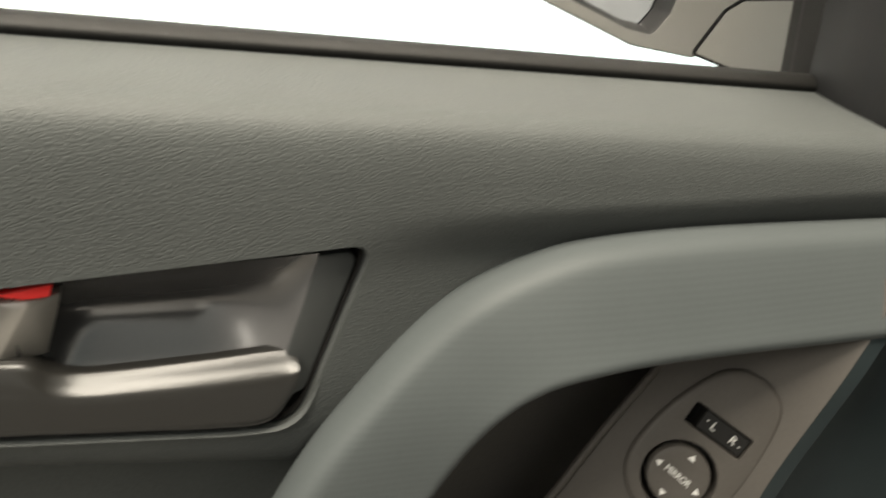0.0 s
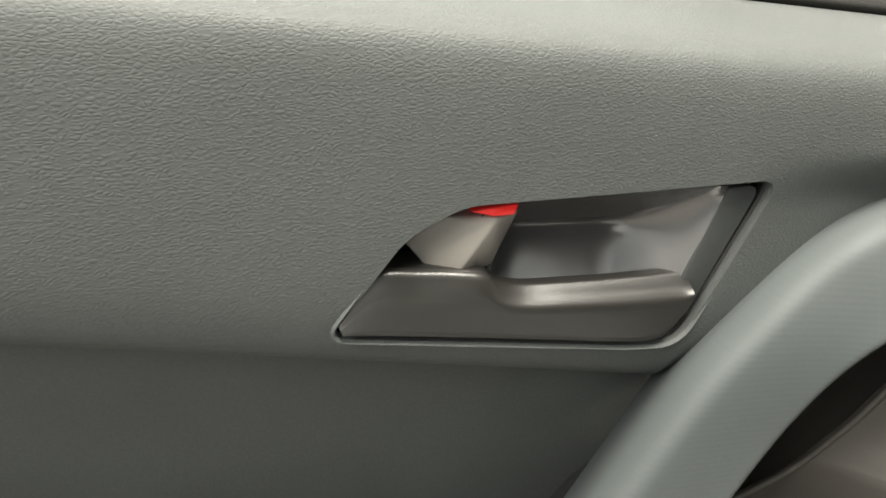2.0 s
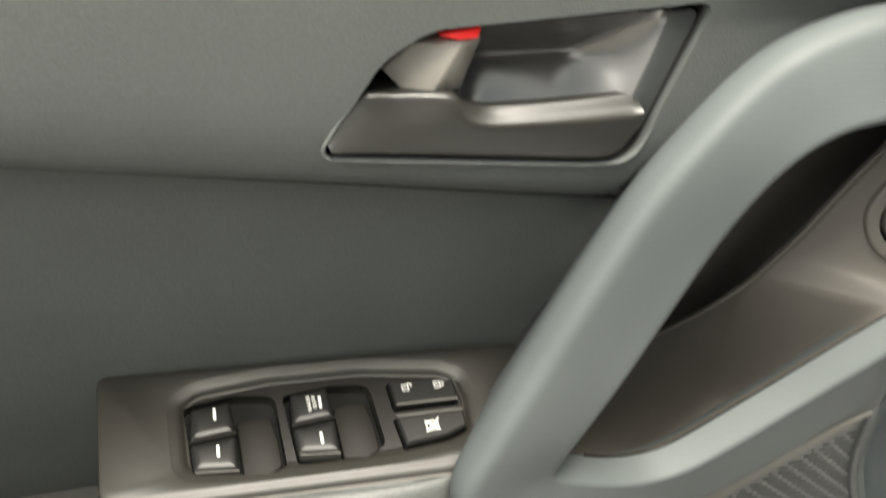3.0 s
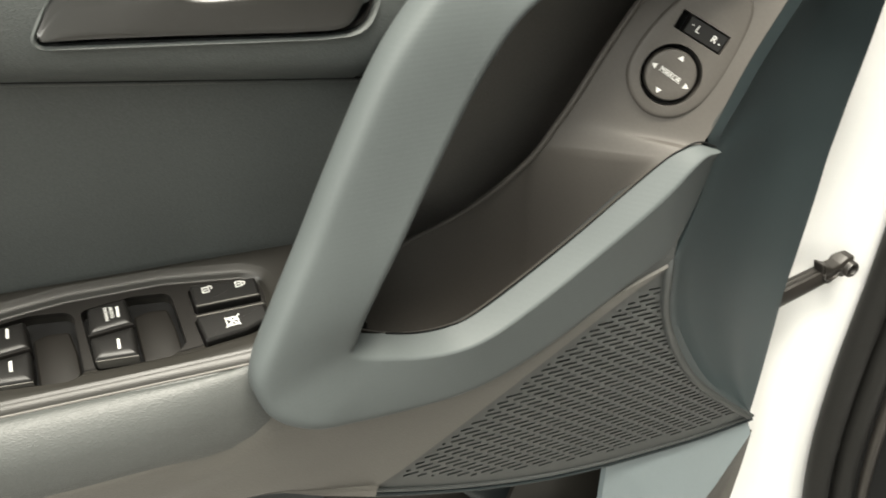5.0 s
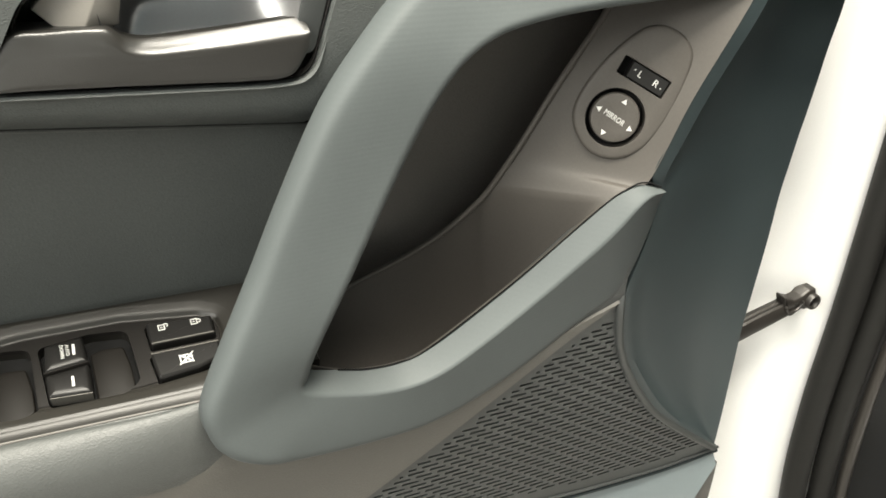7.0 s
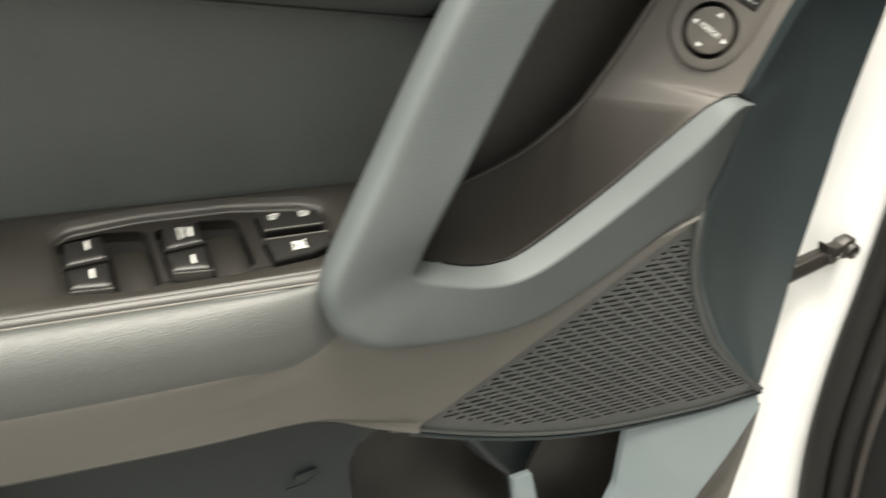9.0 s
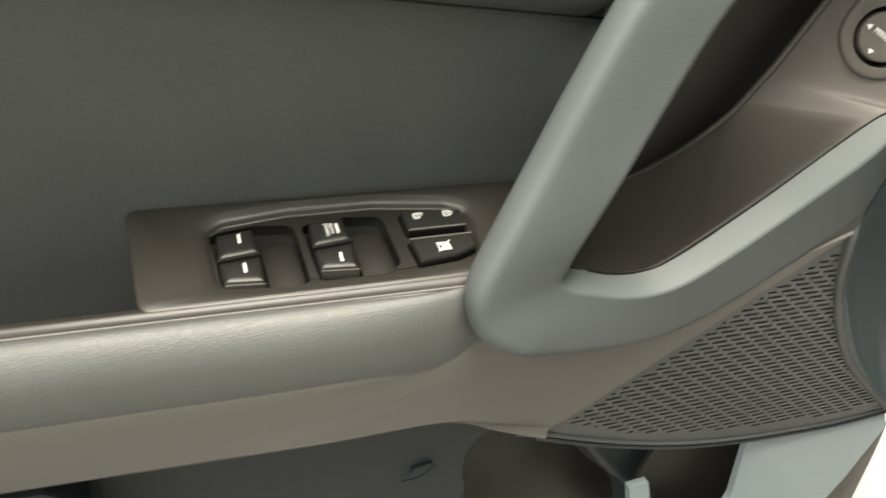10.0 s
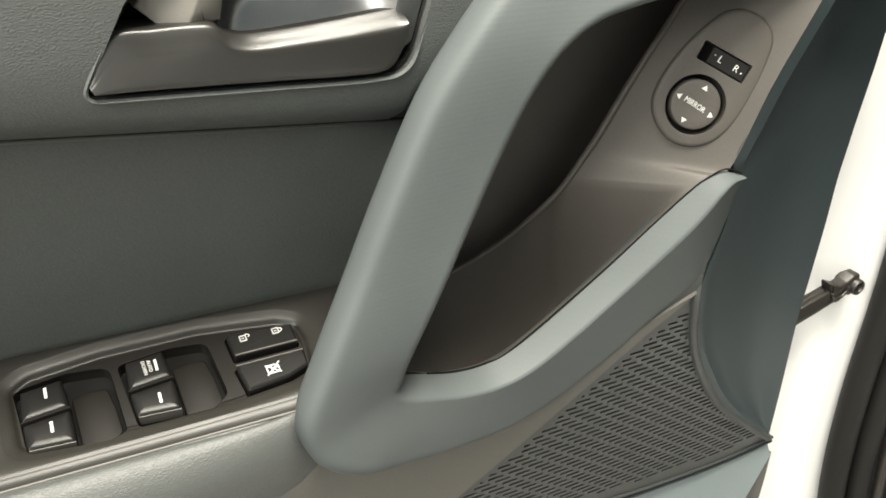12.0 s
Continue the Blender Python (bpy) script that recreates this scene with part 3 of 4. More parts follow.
def speaker_grille():
    verts, faces = [], []
    pitch, row, slant = 0.0157, 0.0044, 0.0063
    slot_l, slot_h, deep = 0.0062, 0.00105, 0.0018
    lean = (0.993, -0.118)

    def spot(u, v):
        """Along and across the slots to x and z."""
        return 0.24 + u * lean[0] - v * lean[1], 0.711 + u * lean[1] + v * lean[0]

    def add(x, z, d=0.0):
        verts.append((x, grille_y(x, z) + d, z))
        return len(verts) - 1

    def held(x, z):
        """The point, brought inside the grille's edges."""
        z = max(z, float(np.interp(x, FOOT_X, FOOT_Z)))
        return min(max(x, float(np.interp(z, LEFT_Z, LEFT_X))), float(np.interp(z, RIGHT_Z, RIGHT_X))), z
    room = [(0.2360, 0.7010), (0.193, 0.6790), (0.137, 0.6410), (0.055, 0.592), (0.112, 0.560), (0.175, 0.538), (0.250, 0.520), (0.325, 0.508), (0.366, 0.5065), (0.3405, 0.534), (0.2950, 0.580), (0.2630, 0.628), (0.2440, 0.669), (0.2370, 0.690)]
    for k in range(-6, 66):
        v = -row * k
        for j in range(-40, 60):
            u = pitch * j + (slant * k) % pitch
            ring = [(-pitch / 2, -row / 2), (pitch / 2, -row / 2), (pitch / 2, row / 2), (-pitch / 2, row / 2)]
            spots = [held(*spot(u + du, v + dv)) for du, dv in ring]
            if max(p_[0] for p_ in spots) - min(p_[0] for p_ in spots) < 0.0004 or max(p_[1] for p_ in spots) - min(p_[1] for p_ in spots) < 0.0003:
                continue
            c4 = [add(*p_) for p_ in spots]
            free = [d for d in np.linspace(-slot_l, slot_l, 15) if inside(spot(u + d, v + slot_h), room) and inside(spot(u + d, v - slot_h), room)]
            if len(free) < 4:
                faces.append(c4)
                continue
            lo, hi = free[0], free[-1]
            soft_ = 0.0009
            hole = [(lo, -slot_h * 0.4), (lo + soft_, -slot_h), (hi - soft_, -slot_h), (hi, -slot_h * 0.4), (hi, slot_h * 0.4), (hi - soft_, slot_h), (lo + soft_, slot_h), (lo, slot_h * 0.4)]
            h8 = [add(*spot(u + du, v + dv)) for du, dv in hole]
            b8 = [add(*spot(u + du, v + dv), deep) for du, dv in hole]
            faces.append([c4[0], c4[1], h8[2], h8[1]])
            faces.append([c4[1], h8[3], h8[2]])
            faces.append([c4[1], c4[2], h8[4], h8[3]])
            faces.append([c4[2], h8[5], h8[4]])
            faces.append([c4[2], c4[3], h8[6], h8[5]])
            faces.append([c4[3], h8[7], h8[6]])
            faces.append([c4[3], c4[0], h8[0], h8[7]])
            faces.append([c4[0], h8[1], h8[0]])
            for i in range(8):
                faces.append([h8[i], h8[(i + 1) % 8], b8[(i + 1) % 8], b8[i]])
    data = bpy.data.meshes.new("speaker_grille")
    data.from_pydata(verts, [], faces)
    bm = bmesh.new()
    bm.from_mesh(data)
    bmesh.ops.remove_doubles(bm, verts=bm.verts, dist=0.00005)
    return bm


grille = part("speaker_grille", speaker_grille(), GRILLEGREY, door, "grey slotted speaker grille with rows of slanted slots", 30)
back = bmesh.new()
ring_faces(back, [[(q[0], grille_y(*q) + d, q[1]) for q in inset([np.array(q) for q in GRILLE], 0.003)] for d in (0.0125, 0.0021)])
part("speaker_backing", back, POCKETDARK, grille)
rim_o = [(q[0], grille_y(q[0], q[1]), q[1]) for q in GRILLE[11:]] + [(0.2398, 0.2405, 0.716), (0.2420, 0.2440, 0.728)]
part("grille_rim", tube([(x, y - 0.0005, z) for x, y, z in rim_o], 0.0036, 10, 60, 0.8), GRILLEGREY, grille)
rim_b = [(q[0], grille_y(q[0], q[1]), q[1]) for q in GRILLE[4:11] + [(0.386, 0.4955)]]
part("grille_rim", tube([(x, y - 0.0005, z - 0.001) for x, y, z in rim_b], 0.0014, 8, 60), GRILLEGREY, grille)
part("grille_rim", tube([(x, y + 0.0005, z - 0.0055) for x, y, z in rim_b], 0.0020, 8, 60), BLUEDARK, grille)


# ---- armrest ----
def seam_pt(x):
    """The stitched edge between the switch plate and the pad."""
    return (0.2518 - 0.057 * (x + 0.03), 0.7187 - 0.049 * (x + 0.03))


def arm_bottom(x):
    return 0.6225 - 0.070 * x


arm_x = [-0.75, -0.5, -0.3, -0.2, -0.1, -0.03, 0.02]
pad, lower = [], []
for dy, dz in ((0.010, -0.006), (0.0006, -0.0014), (-0.0004, -0.0003), (-0.0040, -0.0002), (-0.0090, -0.0030), (-0.0142, -0.0092), (-0.0175, -0.017), (-0.0188, -0.027), (-0.0186, -0.036), (-0.0166, -0.043)):
    pad.append([(x, seam_pt(x)[0] + dy * (1 - 0.45 * step(x, -0.10, 0.0)) + 0.016 * step(x, -0.02, 0.02), seam_pt(x)[1] + dz) for x in arm_x])
part("armrest_pad", skin(pad, 60, 44), LEATHERETTE, door, "grey leatherette armrest pad with grain")
# smooth shell below the pad, running on under the pull handle to the straight edge of the grille
EDGE_Z, EDGE_X = [0.590, 0.601, 0.648, 0.686, 0.712], [0.036, 0.060, 0.135, 0.192, 0.236]
for k, dy in ((-0.05, -0.0150), (0.06, -0.0174), (0.18, -0.0177), (0.5, -0.0145), (0.88, -0.009), (0.97, -0.006), (1.0, 0.003), (1.0, 0.08)):
    line = [(x, seam_pt(x)[0] + dy * (1 - 0.45 * step(x, -0.10, 0.0)), (seam_pt(x)[1] - 0.033) * (1 - k) + arm_bottom(x) * k) for x in arm_x[:-1]]
    zr = 0.712 * (1 - max(k, 0)) + 0.590 * max(k, 0)
    xr = float(np.interp(zr, EDGE_Z, EDGE_X))
    yr = 0.2358 - 0.142 * (zr - 0.711) + (0.08 if dy > 0.05 else 0.0)
    line += [((xr - 0.03) / 2, (line[-1][1] + yr) / 2 + 0.004 * (1 - k), line[-1][2] * 0.5 + zr * 0.5 - 0.024 * (1 - k)), (xr, yr, zr)]
    lower.append(line)
part("armrest_lower", skin(lower, 90, 44, push=(0, 0.7, 0.7)), SMOOTHGREY, door, "smooth grey-brown lower armrest shell")

part("pad_seam", tube([(x, seam_pt(x)[0] + 0.0004, seam_pt(x)[1] + 0.0002) for x in (-0.75, -0.4, -0.1, -0.015)], 0.0007, 8, 40), POCKETDARK, door)

# ---- switch plate on the armrest ----
TH = radians(18.3)
PLATE = axes_frame((-0.08, 0.275, 0.730), (1, 0, -0.03), (0, math.cos(TH), math.sin(TH)))


plate_outline = fillet(mm([(-107, 60), (125, 46), (125, -19.8), (70, -19.8), (0, -16.6), (-70, -12.6), (-107, -10.3)]), [0.006, 0, 0, 0, 0, 0, 0.008])
WELL1 = fillet(mm([(-67, 37), (-42, 39.5), (-21, 36), (-20.5, -6), (-29, -8.5), (-65, -2.5)]), [0.004, 0.02, 0.007, 0.006, 0.006, 0.004])
WELL2 = fillet(mm([(-17.5, 35), (9, 37), (29, 34), (30.5, -2), (21, -7.8), (-15.5, -5)]), [0.004, 0.02, 0.007, 0.006, 0.006, 0.004])
LOCKHOLE = fillet(mm([(38, 32.5), (75.5, 28), (74.8, 13.5), (38.5, 15)]), 0.002)
INHIBHOLE = fillet(mm([(37, 11.2), (75.8, 9.4), (75, -2.5), (62, -6.5), (38.8, -8)]), 0.002)
plate_bm = prism(plate_outline, [(0, -0.060), (0, -0.0015), (0.0005, -0.0004), (0.0018, 0)], PLATE)
MODULE_CORNERS = mm([(-72, 39), (-61, 46.5), (-24, 49), (26, 46.5), (70, 38.5), (82, 31), (83.5, 18), (80, -6), (66, -10.5), (30, -12), (-6, -10.5), (-50, -6), (-72, -2)])
MODULE_ROUND = [0.012, 0.015, 0.03, 0.03, 0.02, 0.012, 0.015, 0.012, 0.015, 0.03, 0.03, 0.03, 0.010]
tray = cushion(MODULE_CORNERS, MODULE_ROUND, [(0.0060, -0.0060), (0.0060, -0.0037), (0.0052, -0.0036), (0.0045, -0.0031), (0.0037, -0.0023), (0.0028, -0.0016), (0.0010, -0.0010), (-0.0010, -0.0005), (-0.0026, -0.0001), (-0.0038, 0.0003), (-0.0038, 0.004)], PLATE)
plate = part("switch_plate", carve(plate_bm, [tray] + [prism(o, [(0, -0.012), (0, 0.01)], PLATE) for o in (WELL1, WELL2, LOCKHOLE, INHIBHOLE)]), PLATEBROWN, door, "dark brown-grey window switch plate on the armrest", 30)
# the module lies in a shallow tray with rounded walls
module_bm = cushion(MODULE_CORNERS, MODULE_ROUND, [(0.0061, -0.0075), (0.0061, -0.0034), (0.0066, -0.0030)], PLATE)
mod_ob = part("switch_module", carve(module_bm, [prism(o, [(0, -0.014), (0, 0.01)], PLATE) for o in (WELL1, WELL2, LOCKHOLE, INHIBHOLE)]), MODULE, plate, "black window switch module")


# the plate rolls over into the seam, and the roll runs on along the armrest
nose, STARTS = [], [(-107, -9.9), (-70, -12.2), (0, -16.2), (64, -19.0)]
DOWN = PLATE.to_3x3() @ Vector((0, -1, 0))
for k in (0.0, 0.12, 0.25, 0.4, 0.55, 0.7, 0.82, 0.92, 1.0, 1.06):
    row_ = []
    for x, at in [(x, STARTS[0]) for x in (-0.75, -0.6, -0.45, -0.32, -0.24)] + [(-0.08 + q[0] / 1000, q) for q in STARTS]:
        start = PLATE @ Vector((at[0] / 1000, at[1] / 1000, 0.0001))
        start += Vector((x - start.x, seam_pt(x)[0] - seam_pt(start.x)[0], seam_pt(x)[1] - seam_pt(start.x)[1]))
        end = Vector((x, seam_pt(x)[0] + 0.0006, seam_pt(x)[1] + 0.0004))
        bend = start + DOWN * 0.5 * (end - start).dot(DOWN)
        t = min(k, 1.0)
        q = start * (1 - t) ** 2 + bend * 2 * t * (1 - t) + end * t * t
        row_.append(tuple(q + Vector((0, 0.0010, -0.006)) * (k > 1)))
    nose.append(row_)
part("plate_nose", skin(nose, 90, 24, 0.003, push=(0, 0.5, -0.8)), PLATEBROWN, plate, "smooth front edge of the switch plate and armrest")
wall_ = []
for dy, dz in ((0.0, -0.0004), (0.0020, -0.0006), (0.0042, -0.0022), (0.0056, -0.0055), (0.0065, -0.012), (0.014, -0.070)):
    wall_.append([(x, seam_pt(x)[0] + nose[0][0][1] - seam_pt(-0.75)[0] + dy, seam_pt(x)[1] + nose[0][0][2] - seam_pt(-0.75)[1] + dz) for x in (-0.75, -0.5, -0.3, -0.180)])
part("recess_wall", skin(wall_, 24, 20, 0.002), PLATEBROWN, plate)


def rocker(name, corners, label):
    """One window rocker key, crowned, with a dropped front lip."""
    return part(name, cushion(mm(corners), 0.0014, [(0, -0.010), (0, -0.0012), (0.0003, 0.0002), (0.0009, 0.0011), (0.0020, 0.0016), (0.0042, 0.0019)], PLATE, seg=3), SWITCH, mod_ob, label, 50)


for x0 in (-65.0, -15.2):
    up = rocker("window_switch", [(x0, 14.6), (x0 + 1.6, 32.5), (x0 + 21.2, 34.0), (x0 + 22.0, 16.0)], "black window rocker switch key")
    dn = rocker("window_switch", [(x0 + 0.2, -1.6), (x0, 13.2), (x0 + 22.0, 14.6), (x0 + 21.4, -4.4)], "black window rocker switch key")
    # ridge that parts the two keys, and a pale strip as the front edge's highlight
    part("key_ridge", prism(mm(bar2(x0 - 0.4, 13.9, x0 + 22.4, 15.3, 1.0)), [(0, -0.004), (0, 0.0018), (0.0002, 0.0022)], PLATE), MODULE, mod_ob)
    part("front_highlight", prism(mm(bar2(x0 + 1.0, -1.9, x0 + 21.2, -4.4, 0.5)), [(0, -0.006), (0, 0.0009)], PLATE), SMOOTHGREY, dn)
    # black sheet at the well's bottom deepens its shade
    part("well_shade", prism(inset(WELL1 if x0 < -40 else WELL2, 0.0002), [(0, -0.0122), (0, -0.0105)], PLATE), BLACKGAP, mod_ob)
    # finger scoop beside the keys
    sx = x0 + 24.0
    scoop = mm([(sx - 0.8, -4.8), (sx - 0.8, 25.0), (sx + 6, 26.8), (sx + 16.5, 25.6), (sx + 18.4, 12), (sx + 18.6, -3.0), (sx + 12, -6.6)])
    part("finger_scoop", cushion(scoop, [0.0015, 0.002, 0.004, 0.003, 0.006, 0.004, 0.004], [(0, -0.0104), (0.0, -0.0064), (0.0003, -0.0060), (0.0009, -0.0058)], PLATE), SCOOP, mod_ob, sharp=60)
for x, y in ((-52.2, 27.4), (-52.6, 7.0), (-2.2, 4.8)):
    plate_mark(mm(bar2(x, y - 3.1, x + 0.25, y + 3.1, 1.35)), PLATE @ Matrix.Translation((0, 0, 0.0019)), PRINT, mod_ob, "white_mark")
plate_mark(mm(bar2(0.6, 21.7, 0.9, 28.7, 1.35)), PLATE @ Matrix.Translation((0, 0, 0.0019)), PRINT, mod_ob, "white_mark")
lettering("AUTO", 0.0027, PLATE @ Matrix.Translation((-0.0024, 0.0256, 0.0021)), PRINT, mod_ob, turn=-90)
lettering("DOWN", 0.0027, PLATE @ Matrix.Translation((-0.0052, 0.0252, 0.0021)), PRINT, mod_ob, turn=-90)
lockkey = part("lock_switch", prism(fillet(mm([(39, 31.6), (74.6, 27.2), (74.0, 14.4), (39.4, 16)]), 0.0016), [(0, -0.01), (0, 0.0010), (0.0005, 0.0020), (0.0013, 0.0026)], PLATE), SWITCH, mod_ob, "black central locking switch with white padlock signs", 6)
# the highlight on this key's front edge is a pale grey strip
part("front_highlight", prism(mm(bar2(40, 16.6, 73.6, 15.0, 0.8)), [(0, 0.0005), (0, 0.0024)], PLATE), SMOOTHGREY, lockkey)
inhib = part("window_lock_switch", prism(fillet(mm([(38, 10.2), (74.8, 8.6), (74.2, -1.9), (61.6, -5.8), (39.6, -7.0)]), 0.0016), [(0, -0.01), (0, 0.0008), (0.0005, 0.0016), (0.0013, 0.0022)], PLATE), SWITCH, mod_ob, "black window lock switch with a white crossed sign", 6)
# likewise a grey strip for the highlight along the back edge
part("back_highlight", prism(mm(bar2(38.4, 9.9, 74.4, 8.3, 0.7)), [(0, 0.0005), (0, 0.0022)], PLATE), SMOOTHGREY, inhib)


def padlock(cx, cy, shut):
    """A white printed padlock, lying on its side."""
    t = PLATE @ Matrix.Translation((cx / 1000, cy / 1000, 0.0026))
    for b in ((-2.6, -1.7, 0.9, -1.7), (-2.6, 1.7, 0.9, 1.7), (-2.4, -1.9, -2.4, 1.9), (0.8, -1.9, 0.8, 1.9), (-1.5, 0.0, -0.2, 0.0)):
        plate_mark(mm(bar2(*b, 0.55)), t, PRINT, lockkey, "padlock_sign")
    y0 = 0.0 if shut else 1.0
    arc = [(0.9 + 1.9 * math.sin(a), y0 + 1.25 * math.cos(a)) for a in np.linspace(0, math.pi if shut else 2.5, 7)]
    for a, b in zip(arc, arc[1:]):
        plate_mark(mm(bar2(*a, *b, 0.5)), t, PRINT, lockkey, "padlock_sign")


padlock(47.7, 25.6, False)
padlock(65.4, 24.6, True)
ti = PLATE @ Matrix.Translation((0.0556, 0.0014, 0.0022))
for b in ((-3.2, -2.6, -3.2, 2.6), (3.0, -2.6, 3.0, 1.6), (-3.2, -2.6, 3.0, -2.6), (-3.2, 2.4, 1.6, 2.4), (-4.0, -3.4, 4.2, 3.6), (-3.6, 3.0, 3.6, -3.2), (-0.6, -2.4, -0.6, 2.2), (1.2, 0.4, 2.8, 0.4)):
    plate_mark(mm(bar2(*b, 0.6)), ti, PRINT, inhib, "window_sign")

# dark grab recess behind the plate
rec = [[(x, y, z) for x in (-0.75, -0.5, -0.3, -0.180)] for y, z in ((0.285, 0.660), (0.30, 0.640), (0.325, 0.640), (0.37, 0.66))]
part("grab_recess", skin(rec, 12, 10, push=(0, 0, -1)), PLATEBROWN, door)

# ---- inner door handle ----
bezel = bmesh.new()
ring_faces(bezel, [[WALL @ Vector((q[0], q[1], -d)) for q in inset(HANDLE_HOLE, i)] for i, d in ((0.0004, 0.2685), (0.0012, 0.2672), (0.0022, 0.2690), (0.0026, 0.2850), (0.006, 0.3070))], (False, True))
bz = part("handle_bezel", bezel, BEZELDARK, door, "dark plastic bezel of the inner door handle")
# flat band at the front end of the bezel
band = fillet([(0.0668, 0.9450), (0.0815, 0.9460), (0.0615, 0.8905), (0.0510, 0.8935)], [0.001, 0.005, 0.006, 0.002])
part("bezel_band", block(band, -0.290, -0.2672, 0.0008), GRILLEGREY, bz)
# finger cup
DEPTHS = [(0.0, -0.0004), (0.06, 0.0040), (0.15, 0.0098), (0.28, 0.0160), (0.40, 0.0192), (0.50, 0.0194), (0.62, 0.0172), (0.78, 0.0126), (1.0, 0.0050)]


def finger_cup():
    """A scooped dish: steep upper wall, then a floor that slopes out towards the lever."""
    across, down = 60, 40
    dish = even(catmull(DEPTHS, 300), 300)
    bm = bmesh.new()
    grid = []
    for j in range(down + 1):
        v = j / down
        deep = float(np.interp(v, [q[0] for q in dish], [q[1] for q in dish]))
        row = []
        for i in range(across + 1):
            u = i / across
            x = -0.0300 + u * ((0.0668 + 0.0300) * (1 - v) + (0.0518 + 0.0300) * v)
            z = (0.9425 + 0.0033 * u) * (1 - v) + (0.9010 - 0.0075 * u) * v
            side = (1 - max((u - 0.62) / 0.38, 0.0) ** 2.2) * (1 - max((0.30 - u) / 0.30, 0.0) ** 3)
            row.append(bm.verts.new((x, 0.2676 + deep * side, z)))
        grid.append(row)
    for lo, hi in zip(grid, grid[1:]):
        for i in range(across):
            bm.faces.new((lo[i], lo[i + 1], hi[i + 1], hi[i]))
    return bm


part("finger_cup", finger_cup(), CUPGREY, bz, "satin grey moulded finger cup", 80)


def lever():
    """The pull lever: a flat plate with a rounded upper edge, a neck and a long blade."""
    top = [(-0.0790, 0.9000), (-0.0670, 0.9172), (-0.0500, 0.9178), (-0.0330, 0.9172), (-0.0265, 0.9158), (-0.0215, 0.9112), (-0.0120, 0.9088), (0.0050, 0.9084), (0.0280, 0.9086), (0.0545, 0.9092), (0.0595, 0.9068)]
    foot = [(-0.0772, 0.8960), (-0.0640, 0.8949), (-0.0500, 0.8934), (-0.0330, 0.8915), (-0.0265, 0.8908), (-0.0215, 0.8902), (-0.0120, 0.8890), (0.0050, 0.8870), (0.0280, 0.8842), (0.0480, 0.8838), (0.0580, 0.8950)]

    def along(k, y, bulge=0.0):
        out = []
        for (xa, za), (xb, zb) in zip(top, foot):
            blade = step(xa, -0.032, -0.012)
            twist = 1 - step(xa + 0.030 * k, -0.050, -0.012)
            out.append((xa * (1 - k) + xb * k, y - bulge * blade + 0.0042 * twist * (1 - k) ** 1.3, za * (1 - k) + zb * k))
        return out
    back_ = [(x, 0.2800 - 0.0085 * step(x, -0.034, -0.014), z) for x, y, z in along(0.0, 0.28)]
    # the blade's upper edge is a broad slope, the plate's a tight roll
    rows_ = [back_] + [along(k, y, -slope) for k, y, slope in ((0.0, 0.2650, 0.0048), (0.010, 0.2632, 0.0056), (0.035, 0.2620, 0.0060), (0.08, 0.2614, 0.0054), (0.15, 0.2612, 0.0039),
                                                              (0.22, 0.2612, 0.0020), (0.29, 0.2613, 0.0005), (0.38, 0.2615, 0.0), (0.5, 0.2616, 0.0), (0.85, 0.2622, 0.0), (0.96, 0.2628, 0.0), (1.0, 0.2645, 0.0), (1.0, 0.2800, 0.0))]
    return skin(rows_, 70, 48, 0.002)


part("handle_lever", lever(), LEVER, bz, "satin grey door release lever", 60)
kb = bmesh.new()
spots = [(-0.0545, 0.2760, 0.9245), (-0.0430, 0.2720, 0.9358), (-0.0250, 0.2665, 0.9372), (-0.0160, 0.2690, 0.9378), (-0.0172, 0.2720, 0.9318), (-0.0218, 0.2730, 0.9150), (-0.0370, 0.2672, 0.9145), (-0.0480, 0.2715, 0.9178)]
kv = [kb.verts.new(q) for q in spots]
kr = kb.verts.new((-0.0262, 0.2652, 0.9345))
kf = [kb.verts.new((q[0], 0.297, q[2])) for q in spots]
kb.faces.new((kv[0], kv[1], kr, kv[6], kv[7]))
kb.faces.new((kv[1], kv[2], kr))
kb.faces.new((kv[2], kv[3], kr))
kb.faces.new((kv[3], kv[4], kv[5], kv[6], kr))
for i in range(8):
    kb.faces.new((kv[i], kf[i], kf[(i + 1) % 8], kv[(i + 1) % 8]))
bmesh.ops.bevel(kb, geom=[e for e in kb.edges if not (e.verts[0] in kf or e.verts[1] in kf)], offset=0.0008, segments=2, affect="EDGES", profile=0.5)
part("lock_lever", kb, LOCKGREY, bz, "small grey lock lever")
red = fillet([(-0.0365, 0.9402), (-0.0178, 0.9424), (-0.0190, 0.9382), (-0.0265, 0.9378)], 0.0006)
part("red_mark", block(red, -0.285, -0.2652, 0.0004), REDMARK, bz, "red unlocked mark")

# ---- mirror control ----
ring_o = [(0.0026 + 0.0170 * math.cos(a), 0.0004 + 0.0170 * math.sin(a)) for a in (2 * math.pi * k / 48 for k in range(48))]
slot = fillet(mm([(-13.6, 32.2), (16.6, 34.2), (17.4, 23.2), (-12.6, 21.4)]), 0.0010)
mc = part("mirror_control", carve(prism(plaque, [(0, -0.012), (0, 0.0014), (0.0004, 0.0025), (0.0012, 0.0033), (0.0026, 0.0037)], MIRR), [prism(ring_o, [(0, -0.009), (0, 0.01)], MIRR), prism(slot, [(0, -0.008), (0, 0.01)], MIRR)]), BROWN, door, "oval mirror adjustment control in brown-grey plastic")
disc = [(0.0026 + 0.0141 * math.cos(a), 0.0004 + 0.0141 * math.sin(a)) for a in (2 * math.pi * k / 48 for k in range(48))]
